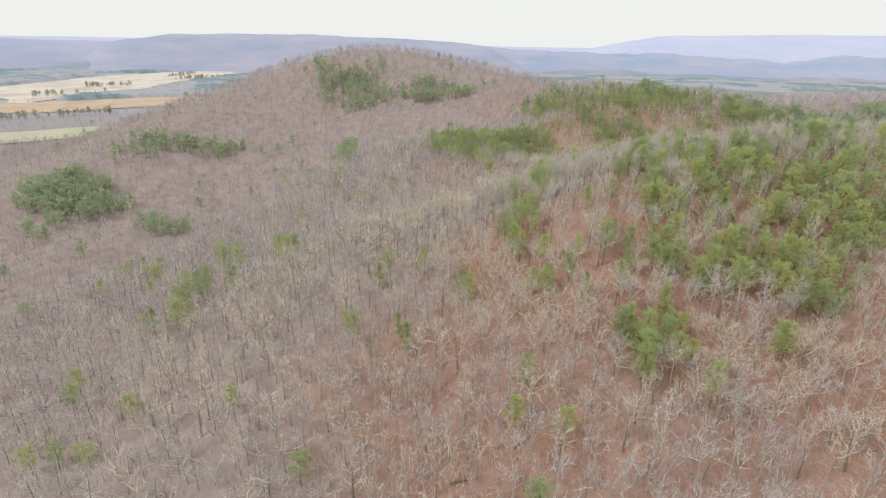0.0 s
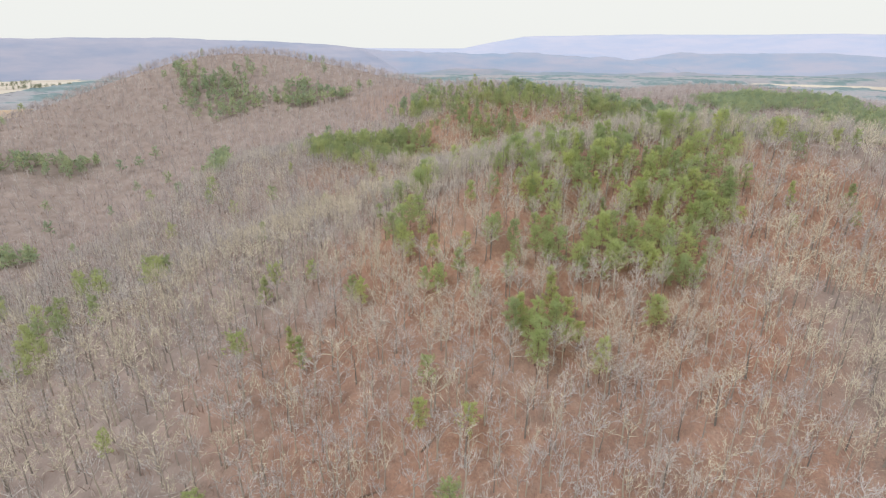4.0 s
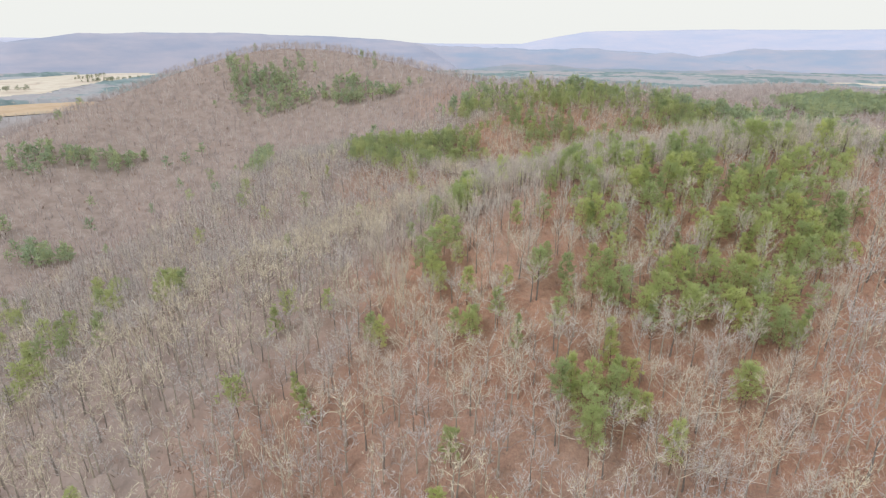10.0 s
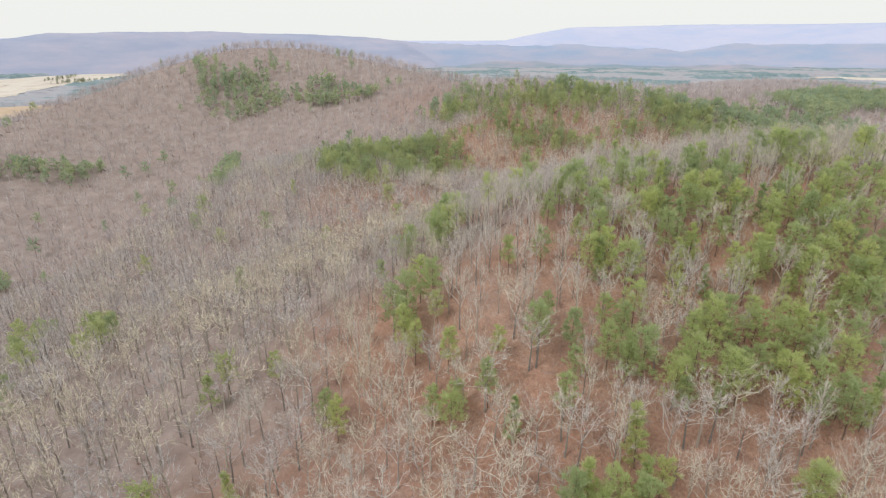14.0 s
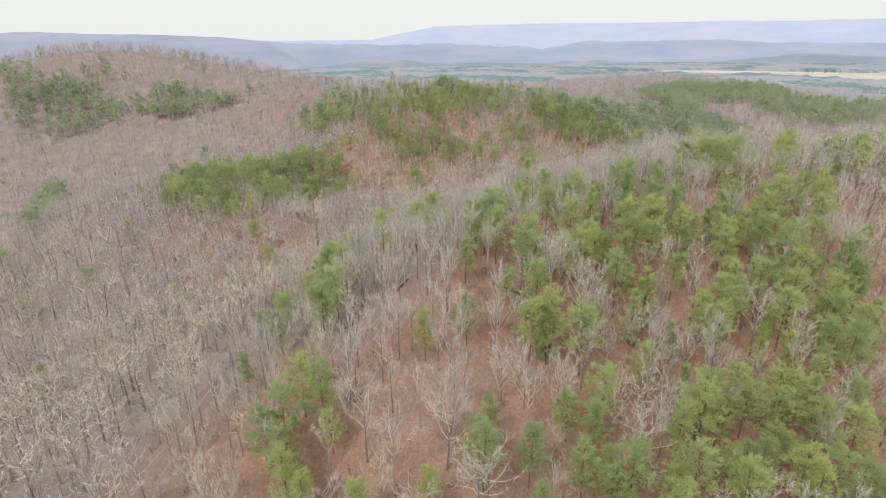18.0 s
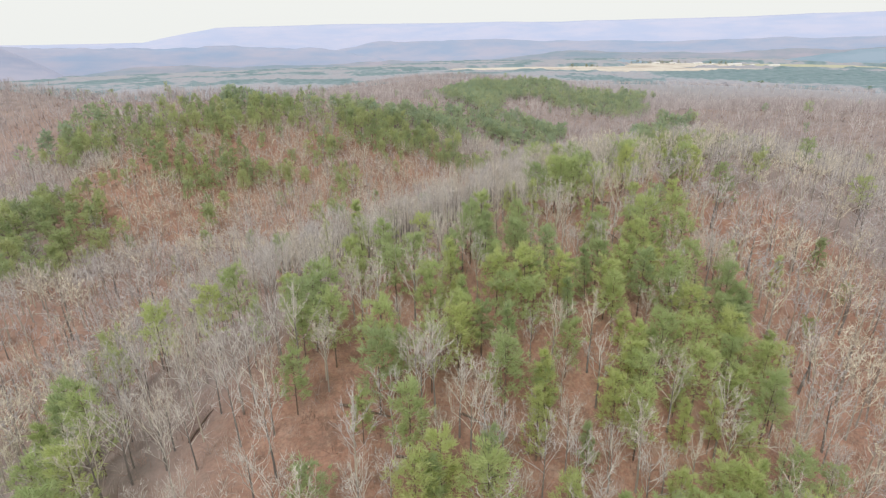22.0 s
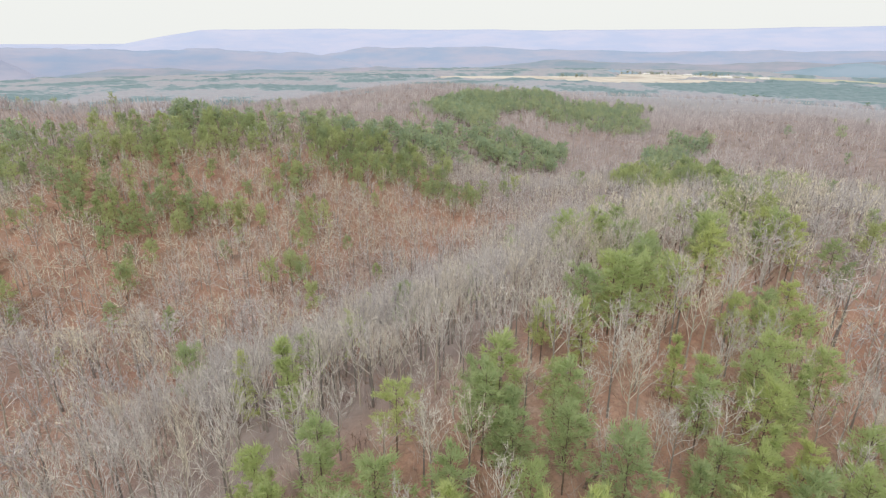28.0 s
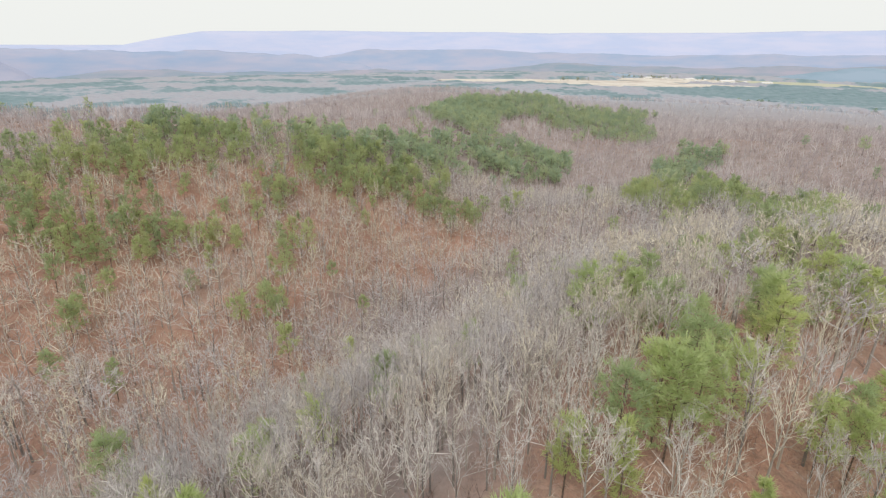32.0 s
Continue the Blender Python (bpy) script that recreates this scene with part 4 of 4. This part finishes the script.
# ---- fields, far woods ----
def build_field(fx, fy, rl, rw, turn, mat, label):
    n, m = 48, 8
    th = np.linspace(0, 2 * np.pi, n, endpoint=False)
    edge = (np.abs(np.cos(th)) ** 3 + np.abs(np.sin(th)) ** 3) ** (-1 / 3)
    edge = edge * (1 + 0.08 * np.sin(th * 5 + fx) + 0.05 * np.sin(th * 11 + fy))
    r = np.linspace(0.02, 1, m)[:, None]
    u, v = (r * edge * np.cos(th) * rl).ravel(), (r * edge * np.sin(th) * rw).ravel()
    c, s = math.cos(radians(turn)), math.sin(radians(turn))
    x, y = fx + c * u - s * v, fy + s * u + c * v
    me = mesh_of("field", np.c_[x, y, land(x, y) + 1.2], grid_tris(m, n, True), [mat], smooth=True)
    tagged(new("field", me), label, "field", kind="structure")


for row in FIELDS:
    build_field(*row)


def noise_field(x, y, size=560.0):
    return np.array([noise.fractal(Vector((a / size, b / size, 3.1)), 0.8, 2.0, 4) * 0.5 + 0.6 for a, b in zip(x, y)])


def build_canopy(label, r0, r1, rings, spokes):
    """The uneven canopy of woods on the plain, one sheet with open gaps."""
    rad = np.linspace(r0, r1, rings)[:, None] + rng.uniform(-5, 5, (rings, spokes))
    az = np.linspace(np.radians(-66), np.radians(72), spokes)[None] + rng.uniform(-0.0016, 0.0016, (rings, spokes))
    x, y = (-np.sin(az) * rad).ravel(), (np.cos(az) * rad).ravel() + 160
    wood = noise_field(x, y, 420.0)
    open_land = in_field(x, y, 1.35) | (wood < 0.34)
    green = np.clip(np.maximum(pine_share(x, y) * 1.4, (noise_field(x * 1.3 + 900, y * 1.3, 300.0) - 0.58) * 5), 0, 1)
    top = 7.5 + rng.normal(0, 1.5, len(x)) + 3.0 * green
    edge = np.r_[np.zeros(spokes), np.ones(spokes * (rings - 2)), np.zeros(spokes)]
    z = land(x, y) + np.where(open_land, -2.5, top * edge - 2.0 * (1 - edge))
    tint = np.clip(green * 0.5 + rng.uniform(0, 0.42, len(x)), 0, 0.95)
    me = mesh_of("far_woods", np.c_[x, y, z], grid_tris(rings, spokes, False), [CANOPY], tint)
    tagged(new("far_woods", me), label, "woods", kind="stuff")


build_canopy("grey and green woods on the plain with blue haze painted in", 1420, 2350, 78, 330)
build_canopy("woods on the far plain with lavender haze painted in", 2350, 3350, 56, 330)

# clumps and rows of trees that stand in the fields
rows = []
for cx, cy, rl, rw, turn, count in ((-1593, 1080, 57, 16, 62, 31), (-1667, 1478, 94, 24, 62, 52), (-1073, 621, 94, 11, 62, 36), (-1431, 864, 81, 7, 62, 16), (-1890, 1593, 122, 11, 120, 24), (1540, 2240, 110, 22, -36, 34), (1690, 2050, 70, 14, -36, 16), (1130, 2150, 60, 14, -34, 14)):
    c, s = math.cos(radians(turn)), math.sin(radians(turn))
    u, v = rng.uniform(-1, 1, count) * rl, rng.uniform(-1, 1, count) * rw
    rows.append(np.c_[cx + c * u - s * v, cy + s * u + c * v])
rows = np.concatenate(rows)
joined("field_trees", stand_rows(rows[:, 0], rows[:, 1], 6, 0.6, 1.3, rng.uniform(0, 0.6, len(rows))), PINE[2], [PINE_BARK, DARK_OLIVE], "dark clumps and rows of trees between fields", "trees")


# ---- distant ridges ----
def ridge(name, label, far, az0, az1, foot, crest, mat, deep, seed, fade=0.12, rough=1.0):
    """A long ridge along an arc: azimuths to the left of +y in degrees, heights of foot and crest in metres."""
    n, rows_n = 160, 9
    az = np.radians(np.linspace(az0, az1, n))
    w = np.linspace(0, 1, n)
    shape = np.clip(np.minimum(w, 1 - w) / fade, 0, 1) ** 0.7
    wave = np.array([noise.fractal(Vector((k * 9.0, seed, 0)), 0.7, 2.0, 6) for k in w])
    top = foot + (crest(w) - foot) * shape * (1 + 0.10 * rough * wave)
    v = []
    for k in range(rows_n):
        q = k / (rows_n - 1)
        rise = math.sin(min(1.0, q / 0.6) * math.pi / 2) if q < 0.6 else math.cos((q - 0.6) / 0.4 * math.pi / 2)
        d = far + deep * (q - 0.6)
        gully = np.array([noise.fractal(Vector((a * 14, q * 3, seed + 5)), 0.8, 2.0, 4) for a in w]) * 0.05 * (1 - abs(q - 0.5))
        h = foot - 3 + (top - foot) * np.clip(rise * (1 + gully * (q != 0.6)), 0, 1.05) if abs(q - 0.6) > 0.08 else top
        v.append(np.c_[-np.sin(az) * d, np.cos(az) * d + 100, h])
    me = mesh_of(name, np.concatenate(v), grid_tris(rows_n, n, False), [mat], smooth=True)
    tagged(new(name, me), label, "ridge", kind="structure")


# air in front of the ridges, painted onto them as colour and emission
HAZE_FAR = make_hazy_hills("lavender_haze", (0.52, 0.58, 0.77), (0.60, 0.62, 0.78), 0.5)
HAZE_MESA = make_hazy_hills("mauve_haze", (0.37, 0.41, 0.55), (0.47, 0.47, 0.58), 0.5)
HAZE_LOW = make_hazy_hills("pale_blue_haze", (0.41, 0.45, 0.60), (0.48, 0.50, 0.62), 0.5)
HAZE_MID = make_hazy_hills("blue_grey_haze", (0.36, 0.44, 0.60), (0.47, 0.48, 0.60), 0.5)
HAZE_NEAR = make_hazy_hills("grey_green_haze", (0.30, 0.38, 0.46), (0.46, 0.44, 0.52), 0.42)
HAZE_TEAL = make_hazy_hills("teal_haze", (0.28, 0.39, 0.48), (0.36, 0.45, 0.55), 0.45)
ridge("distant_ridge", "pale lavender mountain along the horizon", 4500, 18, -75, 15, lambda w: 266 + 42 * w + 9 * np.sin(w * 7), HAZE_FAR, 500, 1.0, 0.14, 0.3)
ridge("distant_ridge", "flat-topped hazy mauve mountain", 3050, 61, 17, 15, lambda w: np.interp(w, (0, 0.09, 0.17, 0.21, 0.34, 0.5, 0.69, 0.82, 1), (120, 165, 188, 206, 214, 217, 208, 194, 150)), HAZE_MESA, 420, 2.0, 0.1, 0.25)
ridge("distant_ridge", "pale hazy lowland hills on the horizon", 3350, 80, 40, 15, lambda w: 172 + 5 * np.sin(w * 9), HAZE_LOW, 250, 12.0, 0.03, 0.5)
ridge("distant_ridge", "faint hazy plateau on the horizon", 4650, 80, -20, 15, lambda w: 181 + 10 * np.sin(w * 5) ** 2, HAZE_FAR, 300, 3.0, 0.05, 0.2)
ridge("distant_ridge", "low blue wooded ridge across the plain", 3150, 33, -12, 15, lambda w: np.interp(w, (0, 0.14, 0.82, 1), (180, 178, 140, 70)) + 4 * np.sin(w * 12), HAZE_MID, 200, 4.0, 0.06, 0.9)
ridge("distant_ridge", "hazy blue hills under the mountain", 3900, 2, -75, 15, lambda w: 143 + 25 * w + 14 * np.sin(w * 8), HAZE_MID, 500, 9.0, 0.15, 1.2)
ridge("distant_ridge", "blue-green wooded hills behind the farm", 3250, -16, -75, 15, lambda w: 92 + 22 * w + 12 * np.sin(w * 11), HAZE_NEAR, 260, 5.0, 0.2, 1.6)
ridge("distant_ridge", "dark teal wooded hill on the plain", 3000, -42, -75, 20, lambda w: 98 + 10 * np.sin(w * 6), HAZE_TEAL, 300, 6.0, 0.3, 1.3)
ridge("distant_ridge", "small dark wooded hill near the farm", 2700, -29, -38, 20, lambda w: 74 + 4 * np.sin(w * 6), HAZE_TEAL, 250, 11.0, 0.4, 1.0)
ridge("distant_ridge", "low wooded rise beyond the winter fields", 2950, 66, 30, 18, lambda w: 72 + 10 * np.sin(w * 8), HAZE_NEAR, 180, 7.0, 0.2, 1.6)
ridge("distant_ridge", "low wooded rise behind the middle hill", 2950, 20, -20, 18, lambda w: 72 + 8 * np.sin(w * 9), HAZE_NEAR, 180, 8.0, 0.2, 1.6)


# ---- farm buildings ----
def house(x, y, length, width, wall_h, roof_h, turn, label):
    root = new("house")
    root.matrix_basis = pose(x, y, float(land(np.array(float(x)), np.array(float(y)))) + 0.8, 0, 0, turn)

    def part(name, bm, mat):
        me = bpy.data.meshes.new(name)
        bm.to_mesh(me)
        bm.free()
        me.materials.append(mat)
        ob = new(name, me)
        ob.parent = root
        return ob

    def box(x0, x1, y0, y1, z0, z1):
        bm = bmesh.new()
        bmesh.ops.create_cube(bm, size=1.0, matrix=Matrix.Translation(((x0 + x1) / 2, (y0 + y1) / 2, (z0 + z1) / 2)) @ Matrix.Diagonal((x1 - x0, y1 - y0, z1 - z0, 1)))
        return bm

    part("wall", box(-length / 2, length / 2, -width / 2, width / 2, -2.0, wall_h), PALE_WALL)
    bm = bmesh.new()
    o = 0.5
    pts = [(sx * (length / 2 + o), sy * (width / 2 + o), wall_h - 0.05) for sx in (-1, 1) for sy in (-1, 1)] + [(sx * (length / 2 + o), 0, wall_h + roof_h) for sx in (-1, 1)]
    v = [bm.verts.new(p) for p in pts]
    for f in ((0, 2, 5, 4), (3, 1, 4, 5), (1, 0, 4), (2, 3, 5), (0, 1, 3, 2)):
        bm.faces.new([v[k] for k in f])
    part("roof", bm, ROOF)
    for k in range(3):
        wx = (k - 1) * length * 0.28
        part("window", box(wx - 0.8, wx + 0.8, -width / 2 - 0.06, -width / 2 + 0.05, 1.2, 2.6), WINDOW)
    part("door", box(length * 0.14 - 0.6, length * 0.14 + 0.6, -width / 2 - 0.07, -width / 2 + 0.05, 0, 2.1), WINDOW)
    tagged(root, label, "house", "farm buildings on the plain")


FARM = [(1512, 2214, 41, 14, 5, 4, 20), (1566, 2180, 26, 14, 4, 3, -15), (1627, 2106, 48, 17, 5, 4, 10), (1667, 2066, 31, 14, 4, 3, 40), (1593, 2025, 22, 12, 4, 3, 0),
        (1701, 1985, 53, 17, 5, 4, -20), (1748, 1944, 24, 12, 4, 3, 25), (1796, 1890, 43, 14, 4, 4, -10), (1674, 1917, 26, 12, 4, 3, 60)]
for x, y, *rest in FARM:
    house(x, y, *rest, "pale farm building with a light metal roof")
for x, y, turn in ((300, 3348, 10), (338, 3294, 50), (405, 3402, -20), (945, 3213, 30), (1296, 3038, -10), (-2187, 2416, 40), (-2025, 2498, -30)):
    house(x, y, 26, 13, 5, 4, turn, "white house among far woods")


# ---- fallen trunks ----
def fallen(x, y, length, turn):
    p = Piece()
    pts = [(length * (k / 5 - 0.5), 0.15 * math.sin(k * 2.1), 0.2 + 0.1 * math.sin(k)) for k in range(6)]
    p.tube(pts, [0.2, 0.19, 0.17, 0.15, 0.11, 0.06], 7)
    v, t = p.done()
    ob = new("fallen_trunk", mesh_of("fallen_trunk", v, t, [PINE_BARK], np.full(len(v), 0.3), smooth=True))
    dx, dy = math.cos(radians(turn)) * length / 2, math.sin(radians(turn)) * length / 2
    at = lambda a, b: float(land(np.array(a), np.array(b)))
    tilt = -math.degrees(math.atan2(at(x + dx, y + dy) - at(x - dx, y - dy), length))
    ob.matrix_basis = Matrix.Translation((x, y, at(x, y))) @ pose(0, 0, 0, 0, 0, turn) @ pose(0, 0, 0, 0, tilt, 0)
    tagged(ob, "dark fallen trunk lying on leaf litter", "log", "fallen trunks")


for row in ((-32, 89, 8, 15), (-27, 107, 6, 55), (16, 97, 7, -30), (40, 202, 6, 70), (59, 216, 8, 40), (-11, 200, 6, -20), (70, 232, 7, 75), (24, 238, 6, 30), (-40, 216, 6, 60), (49, 246, 7, -50), (-16, 209, 9, -25), (1, 206, 8, -35), (-49, 202, 7, 40), (-38, 96, 7, 20), (63, 233, 8, 80), (71, 215, 7, 55), (58, 265, 6, -10)):
    fallen(*row)
